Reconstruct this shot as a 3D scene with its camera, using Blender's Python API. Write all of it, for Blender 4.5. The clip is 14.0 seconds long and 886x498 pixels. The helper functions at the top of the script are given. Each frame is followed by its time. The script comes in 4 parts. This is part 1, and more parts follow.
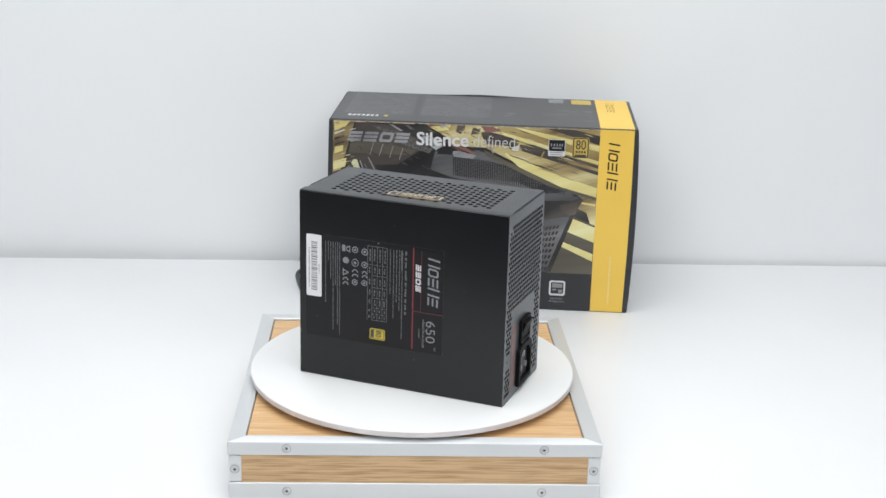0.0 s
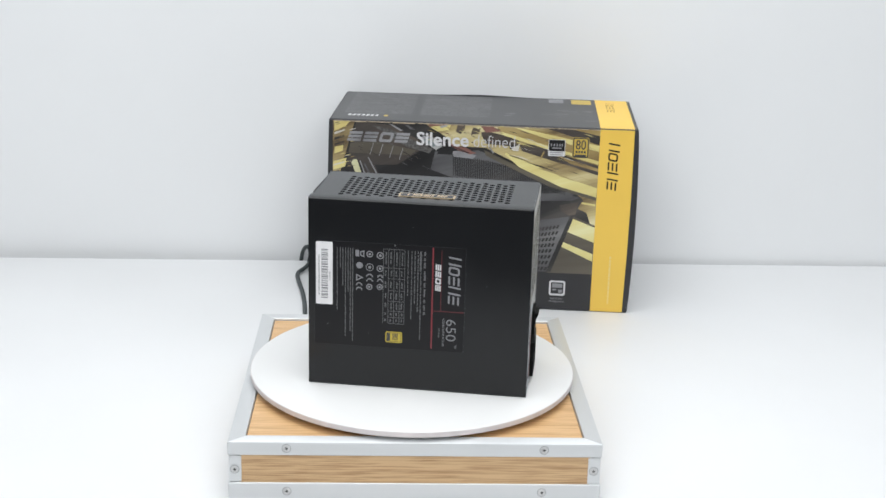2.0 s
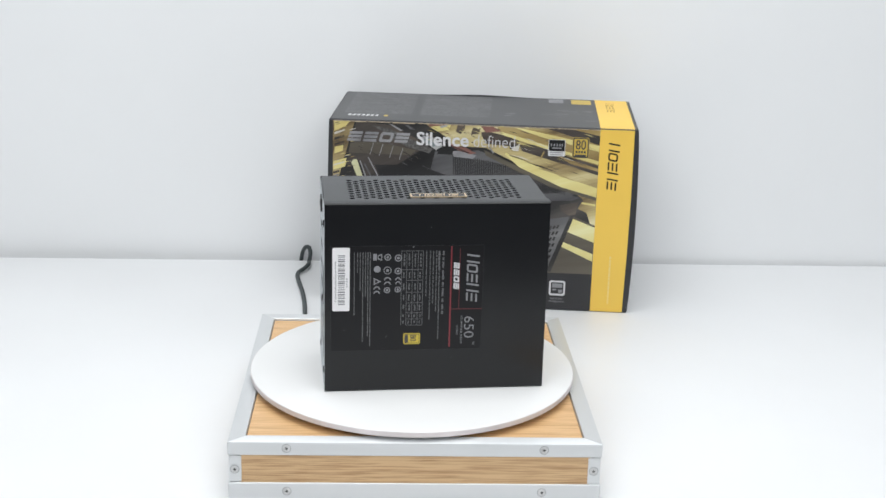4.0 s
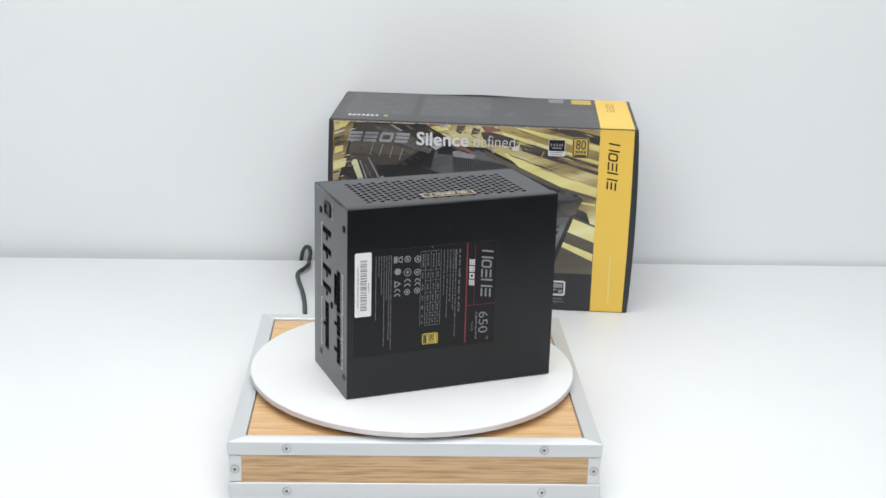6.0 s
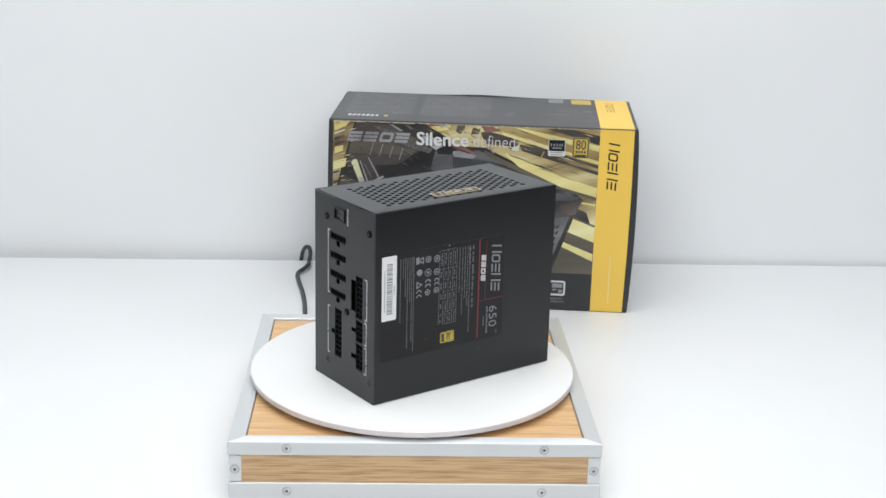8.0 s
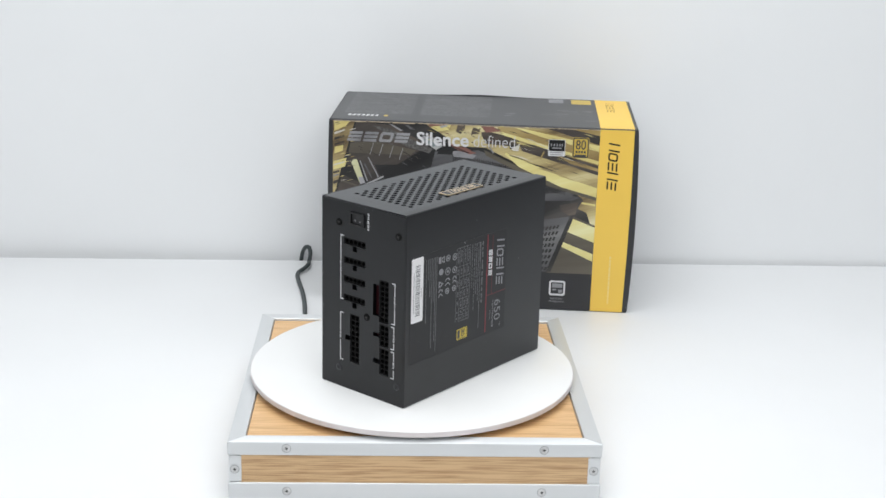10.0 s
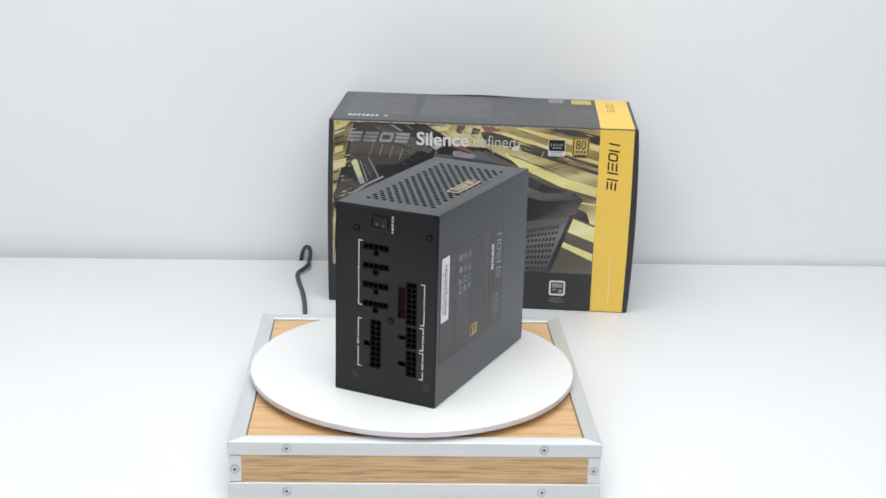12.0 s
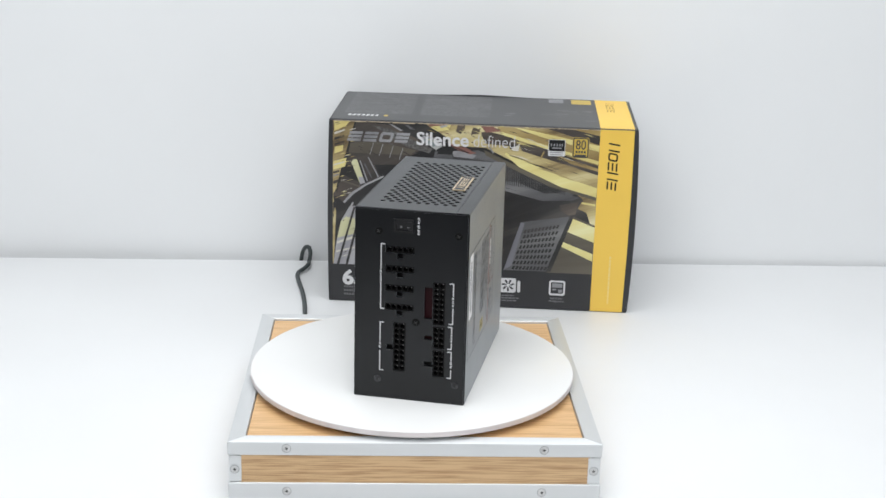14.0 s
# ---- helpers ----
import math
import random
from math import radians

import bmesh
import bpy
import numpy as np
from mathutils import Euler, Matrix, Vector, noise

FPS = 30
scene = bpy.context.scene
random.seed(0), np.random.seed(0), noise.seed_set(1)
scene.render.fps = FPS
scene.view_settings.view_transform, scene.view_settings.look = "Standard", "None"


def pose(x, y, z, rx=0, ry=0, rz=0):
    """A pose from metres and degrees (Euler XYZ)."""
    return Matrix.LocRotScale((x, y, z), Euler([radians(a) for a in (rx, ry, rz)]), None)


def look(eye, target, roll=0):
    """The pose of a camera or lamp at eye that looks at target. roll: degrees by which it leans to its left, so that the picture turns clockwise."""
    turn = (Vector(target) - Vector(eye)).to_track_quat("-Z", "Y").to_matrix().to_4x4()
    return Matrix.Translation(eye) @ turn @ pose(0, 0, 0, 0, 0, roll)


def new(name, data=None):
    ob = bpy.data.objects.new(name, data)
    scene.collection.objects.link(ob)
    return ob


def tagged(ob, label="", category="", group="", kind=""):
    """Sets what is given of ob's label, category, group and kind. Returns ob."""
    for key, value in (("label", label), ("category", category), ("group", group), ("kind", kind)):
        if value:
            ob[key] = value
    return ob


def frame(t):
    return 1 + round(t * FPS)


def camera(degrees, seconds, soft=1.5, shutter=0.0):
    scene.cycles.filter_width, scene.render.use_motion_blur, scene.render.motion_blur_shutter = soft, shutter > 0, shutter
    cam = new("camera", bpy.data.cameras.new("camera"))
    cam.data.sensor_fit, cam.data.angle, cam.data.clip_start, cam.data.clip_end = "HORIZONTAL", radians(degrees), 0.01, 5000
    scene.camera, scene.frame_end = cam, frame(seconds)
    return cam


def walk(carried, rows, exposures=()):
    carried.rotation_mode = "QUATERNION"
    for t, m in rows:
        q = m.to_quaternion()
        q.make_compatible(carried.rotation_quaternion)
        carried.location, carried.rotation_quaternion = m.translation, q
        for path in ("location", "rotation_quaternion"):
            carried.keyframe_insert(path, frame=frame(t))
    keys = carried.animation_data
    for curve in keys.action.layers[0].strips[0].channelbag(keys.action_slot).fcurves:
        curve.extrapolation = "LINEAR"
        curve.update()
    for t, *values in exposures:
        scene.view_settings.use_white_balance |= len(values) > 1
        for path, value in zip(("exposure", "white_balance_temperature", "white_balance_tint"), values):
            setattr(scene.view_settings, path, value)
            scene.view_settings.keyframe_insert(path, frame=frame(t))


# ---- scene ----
# ---------------------------------------------------------------- camera
EYE = Vector((-0.0233, -1.0145, 0.4603))
PITCH, YAW = radians(-16.9946), radians(2.5124)
AHEAD = Vector((math.sin(YAW) * math.cos(PITCH), math.cos(YAW) * math.cos(PITCH), math.sin(PITCH)))
STAND = look(EYE, EYE + AHEAD, 1.5257)
cam = camera(36.668, 14.0, soft=1.55)
walk(cam, [(0.0, STAND), (14.0, STAND)])

# ---------------------------------------------------------------- light
world = bpy.data.worlds.new("world")
world.use_nodes = True
world.node_tree.nodes["Background"].inputs["Color"].default_value = (0.8, 0.9, 1.0, 1)
world.node_tree.nodes["Background"].inputs["Strength"].default_value = 0.05
scene.world = world


# Unseen area lamps added to light the closed room; no fitting is known.
def fill_lamp(name, eye, target, width, height, power, colour):
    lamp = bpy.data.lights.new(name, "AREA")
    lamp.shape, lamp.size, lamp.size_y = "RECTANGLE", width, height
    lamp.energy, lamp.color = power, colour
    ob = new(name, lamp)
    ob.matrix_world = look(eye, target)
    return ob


fill_lamp("fill_left", (-0.58, -1.62, 1.36), (0.0, 0.42, 0.06), 1.3, 1.0, 14.6, (0.96, 0.985, 1.0))
fill_lamp("fill_right", (0.66, -1.62, 1.36), (0.1, 0.42, 0.06), 1.3, 1.0, 12.8, (0.96, 0.985, 1.0))
fill_lamp("fill_overhead", (0.0, -0.18, 1.50), (0.0, 0.26, 0.0), 1.5, 0.9, 19.5, (0.96, 0.985, 1.0))
scene.view_settings.exposure = 0.0


# ---------------------------------------------------------------- materials
def material(name, colour, rough=0.5, metal=0.0, vary=0.1, scale=40.0, bump=0.0, bump_scale=600.0,
             gloss=0.5, stretch=(1, 1, 1), second=None, sheen=0.0):
    """Surface with a slow stain and a fine grain in colour, roughness and relief."""
    m = bpy.data.materials.new(name)
    m.use_nodes = True
    nt = m.node_tree
    bsdf = nt.nodes["Principled BSDF"]
    bsdf.inputs["Metallic"].default_value = metal
    bsdf.inputs["Specular IOR Level"].default_value = gloss
    bsdf.inputs["Sheen Weight"].default_value = sheen
    bsdf.inputs["Sheen Roughness"].default_value = 0.3
    bsdf.inputs["Sheen Tint"].default_value = (0.84, 0.92, 1.0, 1)
    coord = nt.nodes.new("ShaderNodeTexCoord")
    mapping = nt.nodes.new("ShaderNodeMapping")
    mapping.inputs["Scale"].default_value = stretch
    nt.links.new(coord.outputs["Object"], mapping.inputs["Vector"])
    slow = nt.nodes.new("ShaderNodeTexNoise")
    slow.inputs["Scale"].default_value = scale
    slow.inputs["Detail"].default_value = 5
    nt.links.new(mapping.outputs["Vector"], slow.inputs["Vector"])
    fine = nt.nodes.new("ShaderNodeTexNoise")
    fine.inputs["Scale"].default_value = bump_scale
    fine.inputs["Detail"].default_value = 3
    nt.links.new(mapping.outputs["Vector"], fine.inputs["Vector"])
    ramp = nt.nodes.new("ShaderNodeValToRGB")
    low = second or [c * (1 - vary) for c in colour]
    high = colour if second else [min(1, c * (1 + vary * 0.5)) for c in colour]
    ramp.color_ramp.elements[0].position, ramp.color_ramp.elements[1].position = 0.3, 0.7
    ramp.color_ramp.elements[0].color = (*low, 1)
    ramp.color_ramp.elements[1].color = (*high, 1)
    nt.links.new(slow.outputs["Fac"], ramp.inputs["Fac"])
    nt.links.new(ramp.outputs["Color"], bsdf.inputs["Base Color"])
    rng = nt.nodes.new("ShaderNodeMapRange")
    rng.inputs["To Min"].default_value = max(0.02, rough - 0.05)
    rng.inputs["To Max"].default_value = min(1, rough + 0.05)
    nt.links.new(slow.outputs["Fac"], rng.inputs["Value"])
    nt.links.new(rng.outputs["Result"], bsdf.inputs["Roughness"])
    if bump:
        b = nt.nodes.new("ShaderNodeBump")
        b.inputs["Strength"].default_value = bump
        b.inputs["Distance"].default_value = 0.0004
        nt.links.new(fine.outputs["Fac"], b.inputs["Height"])
        nt.links.new(b.outputs["Normal"], bsdf.inputs["Normal"])
    return m


def oak(name, pale, dark, along):
    """Straight-grained oak veneer: long fibres, broad flame bands and short pores."""
    m = bpy.data.materials.new(name)
    m.use_nodes = True
    nt = m.node_tree
    bsdf = nt.nodes["Principled BSDF"]
    bsdf.inputs["Roughness"].default_value = 0.45
    coord = nt.nodes.new("ShaderNodeTexCoord")

    def grain(stretch, scale, detail, distortion):
        mp = nt.nodes.new("ShaderNodeMapping")
        mp.inputs["Scale"].default_value = stretch
        nt.links.new(coord.outputs["Object"], mp.inputs["Vector"])
        n = nt.nodes.new("ShaderNodeTexNoise")
        n.inputs["Scale"].default_value, n.inputs["Detail"].default_value = scale, detail
        n.inputs["Distortion"].default_value = distortion
        nt.links.new(mp.outputs["Vector"], n.inputs["Vector"])
        return n.outputs["Fac"]

    long, cross = 0.03, 1.0
    sa = (long, cross, cross) if along == "x" else (cross, long, cross)
    sb = (0.035, cross, cross) if along == "x" else (cross, 0.035, cross)
    bands, fibres = grain(sa, 150, 4, 1.8), grain(sb, 820, 6, 0.4)
    mix = nt.nodes.new("ShaderNodeMath")
    mix.operation = "MULTIPLY_ADD"
    mix.inputs[1].default_value = 0.62
    nt.links.new(fibres, mix.inputs[0])
    half = nt.nodes.new("ShaderNodeMath")
    half.operation = "MULTIPLY"
    half.inputs[1].default_value = 0.38
    nt.links.new(bands, half.inputs[0])
    nt.links.new(half.outputs[0], mix.inputs[2])
    ramp = nt.nodes.new("ShaderNodeValToRGB")
    e = ramp.color_ramp.elements
    e[0].position, e[0].color = 0.38, (*dark, 1)
    e[1].position, e[1].color = 0.55, (*pale, 1)
    nt.links.new(mix.outputs[0], ramp.inputs["Fac"])
    nt.links.new(ramp.outputs["Color"], bsdf.inputs["Base Color"])
    b = nt.nodes.new("ShaderNodeBump")
    b.inputs["Strength"].default_value, b.inputs["Distance"].default_value = 0.25, 0.0003
    nt.links.new(mix.outputs[0], b.inputs["Height"])
    nt.links.new(b.outputs["Normal"], bsdf.inputs["Normal"])
    return m


def streaks(name, stops, turn):
    """Printed picture of out-of-focus metal: soft slanted streaks of a few inks."""
    m = bpy.data.materials.new(name)
    m.use_nodes = True
    nt = m.node_tree
    bsdf = nt.nodes["Principled BSDF"]
    bsdf.inputs["Roughness"].default_value = 0.35
    coord = nt.nodes.new("ShaderNodeTexCoord")
    mp = nt.nodes.new("ShaderNodeMapping")
    mp.inputs["Rotation"].default_value = (0, radians(turn), 0)
    nt.links.new(coord.outputs["Object"], mp.inputs["Vector"])
    st = nt.nodes.new("ShaderNodeMapping")
    st.inputs["Scale"].default_value = (6, 42, 42)
    nt.links.new(mp.outputs["Vector"], st.inputs["Vector"])
    n = nt.nodes.new("ShaderNodeTexNoise")
    n.inputs["Scale"].default_value, n.inputs["Detail"].default_value = 1.0, 1.2
    nt.links.new(st.outputs["Vector"], n.inputs["Vector"])
    ramp = nt.nodes.new("ShaderNodeValToRGB")
    e = ramp.color_ramp.elements
    while len(e) < len(stops):
        e.new(0.5)
    for k, (at, c) in enumerate(stops):
        e[k].position, e[k].color = at, (*c, 1)
    st2 = nt.nodes.new("ShaderNodeMapping")
    st2.inputs["Scale"].default_value = (28, 420, 420)
    nt.links.new(mp.outputs["Vector"], st2.inputs["Vector"])
    n2 = nt.nodes.new("ShaderNodeTexNoise")
    n2.inputs["Scale"].default_value, n2.inputs["Detail"].default_value = 1.0, 3
    nt.links.new(st2.outputs["Vector"], n2.inputs["Vector"])
    blend = nt.nodes.new("ShaderNodeMix")
    blend.inputs["Factor"].default_value = 0.17
    nt.links.new(n.outputs["Fac"], blend.inputs["A"])
    nt.links.new(n2.outputs["Fac"], blend.inputs["B"])
    nt.links.new(blend.outputs["Result"], ramp.inputs["Fac"])
    nt.links.new(ramp.outputs["Color"], bsdf.inputs["Base Color"])
    return m


M_WALL = material("painted_wall", (0.765, 0.775, 0.785), 0.85, vary=0.025, scale=3, bump=0.08, bump_scale=250)
M_ROOM = material("room_paint", (0.44, 0.445, 0.455), 0.9, vary=0.05, scale=3, bump=0.1, bump_scale=200)
M_FLOOR = material("floor_covering", (0.10, 0.10, 0.105), 0.7, vary=0.2, scale=5, bump=0.2, bump_scale=200)
M_TABLE = material("white_laminate", (0.755, 0.762, 0.77), 0.42, vary=0.02, scale=6, bump=0.03, bump_scale=900)
M_DISC = material("white_lacquer", (0.785, 0.785, 0.78), 0.34, vary=0.02, scale=12, bump=0.03, bump_scale=700)
M_RIM = material("greyish_disc_edge", (0.72, 0.665, 0.66), 0.55, vary=0.12, scale=60, bump=0.1)
M_ALU = material("anodised_aluminium", (0.68, 0.695, 0.705), 0.42, metal=0.25, vary=0.05, scale=30, bump=0.05, bump_scale=1500, stretch=(0.2, 1, 1))
M_RAIL = material("brushed_aluminium", (0.66, 0.675, 0.685), 0.40, metal=0.45, vary=0.04, scale=30, bump=0.05, bump_scale=1500, stretch=(0.1, 1, 1))
grain_way = M_RAIL.node_tree.nodes.new("ShaderNodeTangent")
grain_way.direction_type, grain_way.axis = "RADIAL", "X"
M_RAIL.node_tree.links.new(grain_way.outputs["Tangent"], M_RAIL.node_tree.nodes["Principled BSDF"].inputs["Tangent"])
M_RAIL.node_tree.nodes["Principled BSDF"].inputs["Anisotropic"].default_value = 0.75
M_STEEL = material("screw_steel", (0.62, 0.62, 0.62), 0.4, metal=0.4, vary=0.1, scale=300)
M_RING = material("countersink_shade", (0.42, 0.43, 0.44), 0.4, metal=0.4, vary=0.2, scale=300)
M_PIN = material("dull_pin", (0.40, 0.39, 0.38), 0.35, metal=0.85)
M_DARK_STEEL = material("blackened_screw_steel", (0.06, 0.06, 0.065), 0.32, metal=0.5, vary=0.2, scale=300)
M_BARCODE = material("barcode_ink", (0.22, 0.22, 0.23), 0.5)
M_SLOT = material("recess_shade", (0.03, 0.03, 0.03), 0.6, vary=0.2, scale=200)
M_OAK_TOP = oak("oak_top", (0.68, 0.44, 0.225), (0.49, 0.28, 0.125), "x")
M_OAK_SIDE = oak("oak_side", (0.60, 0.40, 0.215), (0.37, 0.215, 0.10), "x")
M_COAT = material("black_powder_coat", (0.0036, 0.0039, 0.0052), 0.31, vary=0.06, scale=25, bump=0.06, bump_scale=1900, gloss=0.48, sheen=0.34)
M_LABEL = material("gloss_black_label", (0.0042, 0.0040, 0.0052), 0.31, vary=0.06, scale=30, gloss=0.38, sheen=0.34, bump=0.05, bump_scale=1900)
M_PLASTIC = material("black_nylon", (0.002, 0.002, 0.002), 0.65, vary=0.15, scale=120, gloss=0.2)
M_SWITCH = material("satin_black_switch", (0.011, 0.011, 0.012), 0.4, vary=0.15, scale=120, gloss=0.45)
M_RED_NYLON = material("dark_red_nylon", (0.022, 0.002, 0.004), 0.6, vary=0.15, scale=120, gloss=0.2)
M_STICKER = material("white_sticker", (0.80, 0.79, 0.80), 0.5, vary=0.03, scale=50)
M_INK = material("black_ink", (0.05, 0.05, 0.055), 0.5, vary=0.1, scale=90)
M_JET = material("jet_ink", (0.008, 0.008, 0.009), 0.5, vary=0.1, scale=90, gloss=0.3)
M_GREY_INK = material("grey_ink", (0.25, 0.25, 0.265), 0.5, vary=0.1, scale=90)
M_DIM_INK = material("dim_grey_ink", (0.15, 0.15, 0.158), 0.5, vary=0.1, scale=90)
M_BORDER = material("label_border_ink", (0.017, 0.016, 0.019), 0.4, vary=0.1, scale=90)
M_WHITE_INK = material("white_ink", (0.62, 0.62, 0.63), 0.5, vary=0.05, scale=90)
M_RED_INK = material("red_ink", (0.23, 0.030, 0.040), 0.45, vary=0.1, scale=90)
M_DEEP_RED = material("deep_red_ink", (0.10, 0.014, 0.02), 0.45, vary=0.1, scale=90)
M_GOLD_INK = material("yellow_gold_ink", (0.52, 0.37, 0.06), 0.4, vary=0.1, scale=90)
M_LEMON = material("lemon_gold_ink", (0.60, 0.46, 0.05), 0.4, vary=0.1, scale=90)
M_BRASS = material("pale_gold_plate", (0.80, 0.64, 0.43), 0.3, metal=0.85, vary=0.08, scale=100)
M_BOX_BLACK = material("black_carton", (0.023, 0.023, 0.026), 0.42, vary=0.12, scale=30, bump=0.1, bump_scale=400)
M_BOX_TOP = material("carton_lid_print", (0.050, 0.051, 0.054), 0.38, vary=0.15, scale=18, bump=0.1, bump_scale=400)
M_BOX_FAINT = material("faint_print", (0.17, 0.17, 0.175), 0.5, vary=0.4, scale=140, stretch=(0.3, 1, 1))
M_BOX_YELLOW = material("yellow_carton", (0.80, 0.525, 0.085), 0.42, vary=0.04, scale=15, bump=0.06, bump_scale=400)
M_ART_GOLD = streaks("art_gold", [(0.34, (0.13, 0.09, 0.045)), (0.44, (0.33, 0.255, 0.12)), (0.54, (0.50, 0.415, 0.20)), (0.66, (0.68, 0.62, 0.37))], 17)
M_ART_BROWN = streaks("art_brown", [(0.38, (0.034, 0.030, 0.029)), (0.52, (0.070, 0.058, 0.050)), (0.66, (0.13, 0.105, 0.085))], 20)
M_ART_DARK = streaks("art_dark", [(0.35, (0.012, 0.012, 0.013)), (0.55, (0.026, 0.025, 0.026)), (0.72, (0.07, 0.065, 0.06))], 22)
M_ART_GREY = streaks("art_grey", [(0.3, (0.06, 0.06, 0.065)), (0.55, (0.12, 0.12, 0.125)), (0.75, (0.20, 0.20, 0.20))], 18)
M_ART_TAUPE = streaks("art_taupe", [(0.3, (0.075, 0.065, 0.05)), (0.6, (0.12, 0.105, 0.08)), (0.8, (0.16, 0.14, 0.1))], 5)
M_ART_LIGHT = streaks("art_light", [(0.3, (0.56, 0.46, 0.17)), (0.55, (0.68, 0.61, 0.26)), (0.75, (0.74, 0.71, 0.40))], 17)
M_ART_SILVER = streaks("art_silver", [(0.3, (0.17, 0.17, 0.18)), (0.55, (0.32, 0.32, 0.33)), (0.75, (0.5, 0.5, 0.48))], 40)
M_ART_RED = streaks("art_red", [(0.3, (0.13, 0.055, 0.05)), (0.6, (0.25, 0.12, 0.10)), (0.8, (0.34, 0.2, 0.15))], 15)
M_ART_BRONZE = streaks("art_bronze", [(0.3, (0.20, 0.135, 0.05)), (0.5, (0.34, 0.25, 0.10)), (0.72, (0.47, 0.37, 0.17))], 17)
M_ART_PALE = streaks("art_pale", [(0.3, (0.50, 0.48, 0.42)), (0.6, (0.62, 0.60, 0.54)), (0.8, (0.72, 0.70, 0.62))], 17)
M_ART_VIOLET = streaks("art_violet", [(0.3, (0.22, 0.215, 0.24)), (0.55, (0.37, 0.365, 0.385)), (0.75, (0.50, 0.50, 0.50))], 70)
M_ART_LIME = streaks("art_lime", [(0.3, (0.40, 0.39, 0.24)), (0.55, (0.55, 0.54, 0.33)), (0.75, (0.62, 0.62, 0.48))], 70)
M_ART_SLATE = streaks("art_slate", [(0.3, (0.13, 0.13, 0.15)), (0.7, (0.21, 0.21, 0.24))], 70)
M_ART_TEAL = streaks("art_teal", [(0.3, (0.10, 0.13, 0.13)), (0.7, (0.22, 0.26, 0.26))], 40)
M_ART_MOTTLE = material("art_mottle", (0.16, 0.155, 0.15), 0.4, scale=420, second=(0.03, 0.028, 0.028))
M_CABLE = material("grey_cable_sheath", (0.045, 0.055, 0.057), 0.5, vary=0.2, scale=60, bump=0.1)


# ---------------------------------------------------------------- mesh tools
def part(name, bm, mat, parent=None, label="", smooth=40):
    me = bpy.data.meshes.new(name)
    bmesh.ops.recalc_face_normals(bm, faces=bm.faces)
    bm.to_mesh(me)
    bm.free()
    me.materials.append(mat)
    if smooth:
        me.shade_smooth()
        me.set_sharp_from_angle(angle=radians(smooth))
    ob = new(name, me)
    if parent is not None:
        ob.parent = parent
    if label:
        tagged(ob, label)
    return ob


def empty(name, m, label, category, group="", kind=""):
    ob = new(name)
    ob.empty_display_size = 0.02
    ob.matrix_world = m
    return tagged(ob, label, category, group, kind)


def block(x0, x1, y0, y1, z0, z1, bevel=0.0, segments=2, bm=None):
    """An upright block, its edges rounded."""
    own = bmesh.new()
    bmesh.ops.create_cube(own, size=1)
    for v in own.verts:
        v.co = ((x0 + x1) / 2 + v.co.x * (x1 - x0), (y0 + y1) / 2 + v.co.y * (y1 - y0), (z0 + z1) / 2 + v.co.z * (z1 - z0))
    if bevel:
        bmesh.ops.bevel(own, geom=own.edges[:], offset=bevel, segments=segments, affect="EDGES", profile=0.5)
    return join(bm, own)


def join(bm, other):
    if bm is None:
        return other
    me = bpy.data.meshes.new("joint")
    other.to_mesh(me)
    other.free()
    bm.from_mesh(me)
    bpy.data.meshes.remove(me)
    return bm


def prism(points, low, high, m=None, bm=None, bevel=0.0):
    """A flat outline (x, y), given thickness from low to high along z, then placed by m."""
    own = bmesh.new()
    face = own.faces.new([own.verts.new((x, y, low)) for x, y in points])
    got = bmesh.ops.extrude_face_region(own, geom=[face])
    bmesh.ops.translate(own, verts=[g for g in got["geom"] if isinstance(g, bmesh.types.BMVert)], vec=(0, 0, high - low))
    if bevel:
        bmesh.ops.bevel(own, geom=own.edges[:], offset=bevel, segments=2, affect="EDGES", profile=0.5)
    if m is not None:
        bmesh.ops.transform(own, matrix=m, verts=own.verts)
    return join(bm, own)


def rect(x0, y0, x1, y1):
    return [(x0, y0), (x1, y0), (x1, y1), (x0, y1)]


def rounded(x0, y0, x1, y1, r, n=4):
    pts = []
    for cx, cy, a0 in ((x1 - r, y1 - r, 0), (x0 + r, y1 - r, 90), (x0 + r, y0 + r, 180), (x1 - r, y0 + r, 270)):
        pts += [(cx + r * math.cos(radians(a0 + 90 * k / n)), cy + r * math.sin(radians(a0 + 90 * k / n))) for k in range(n + 1)]
    return pts


def ngon(x, y, r, n=6, turn=0.0, sx=1.0, sy=1.0):
    return [(x + sx * r * math.cos(2 * math.pi * k / n + turn), y + sy * r * math.sin(2 * math.pi * k / n + turn)) for k in range(n)]


def sheet(outer, holes, thick, m):
    """A sheet of metal with holes cut through: front face at z = 0, its thickness behind it, placed by m."""
    bm = bmesh.new()
    for loop in [outer] + holes:
        vs = [bm.verts.new((x, y, 0)) for x, y in loop]
        for a, b in zip(vs, vs[1:] + vs[:1]):
            bm.edges.new((a, b))
    bmesh.ops.triangle_fill(bm, use_beauty=True, use_dissolve=False, edges=bm.edges[:], normal=(0, 0, 1))
    got = bmesh.ops.extrude_face_region(bm, geom=bm.faces[:])
    bmesh.ops.translate(bm, verts=[g for g in got["geom"] if isinstance(g, bmesh.types.BMVert)], vec=(0, 0, -thick))
    bmesh.ops.transform(bm, matrix=m, verts=bm.verts)
    return bm


def plane_of(origin, right, up):
    """The matrix that lays a flat drawing (x right, y up) onto a face."""
    r, u = Vector(right), Vector(up)
    n = r.cross(u)
    m = Matrix((r, u, n)).transposed().to_4x4()
    m.translation = origin
    return m


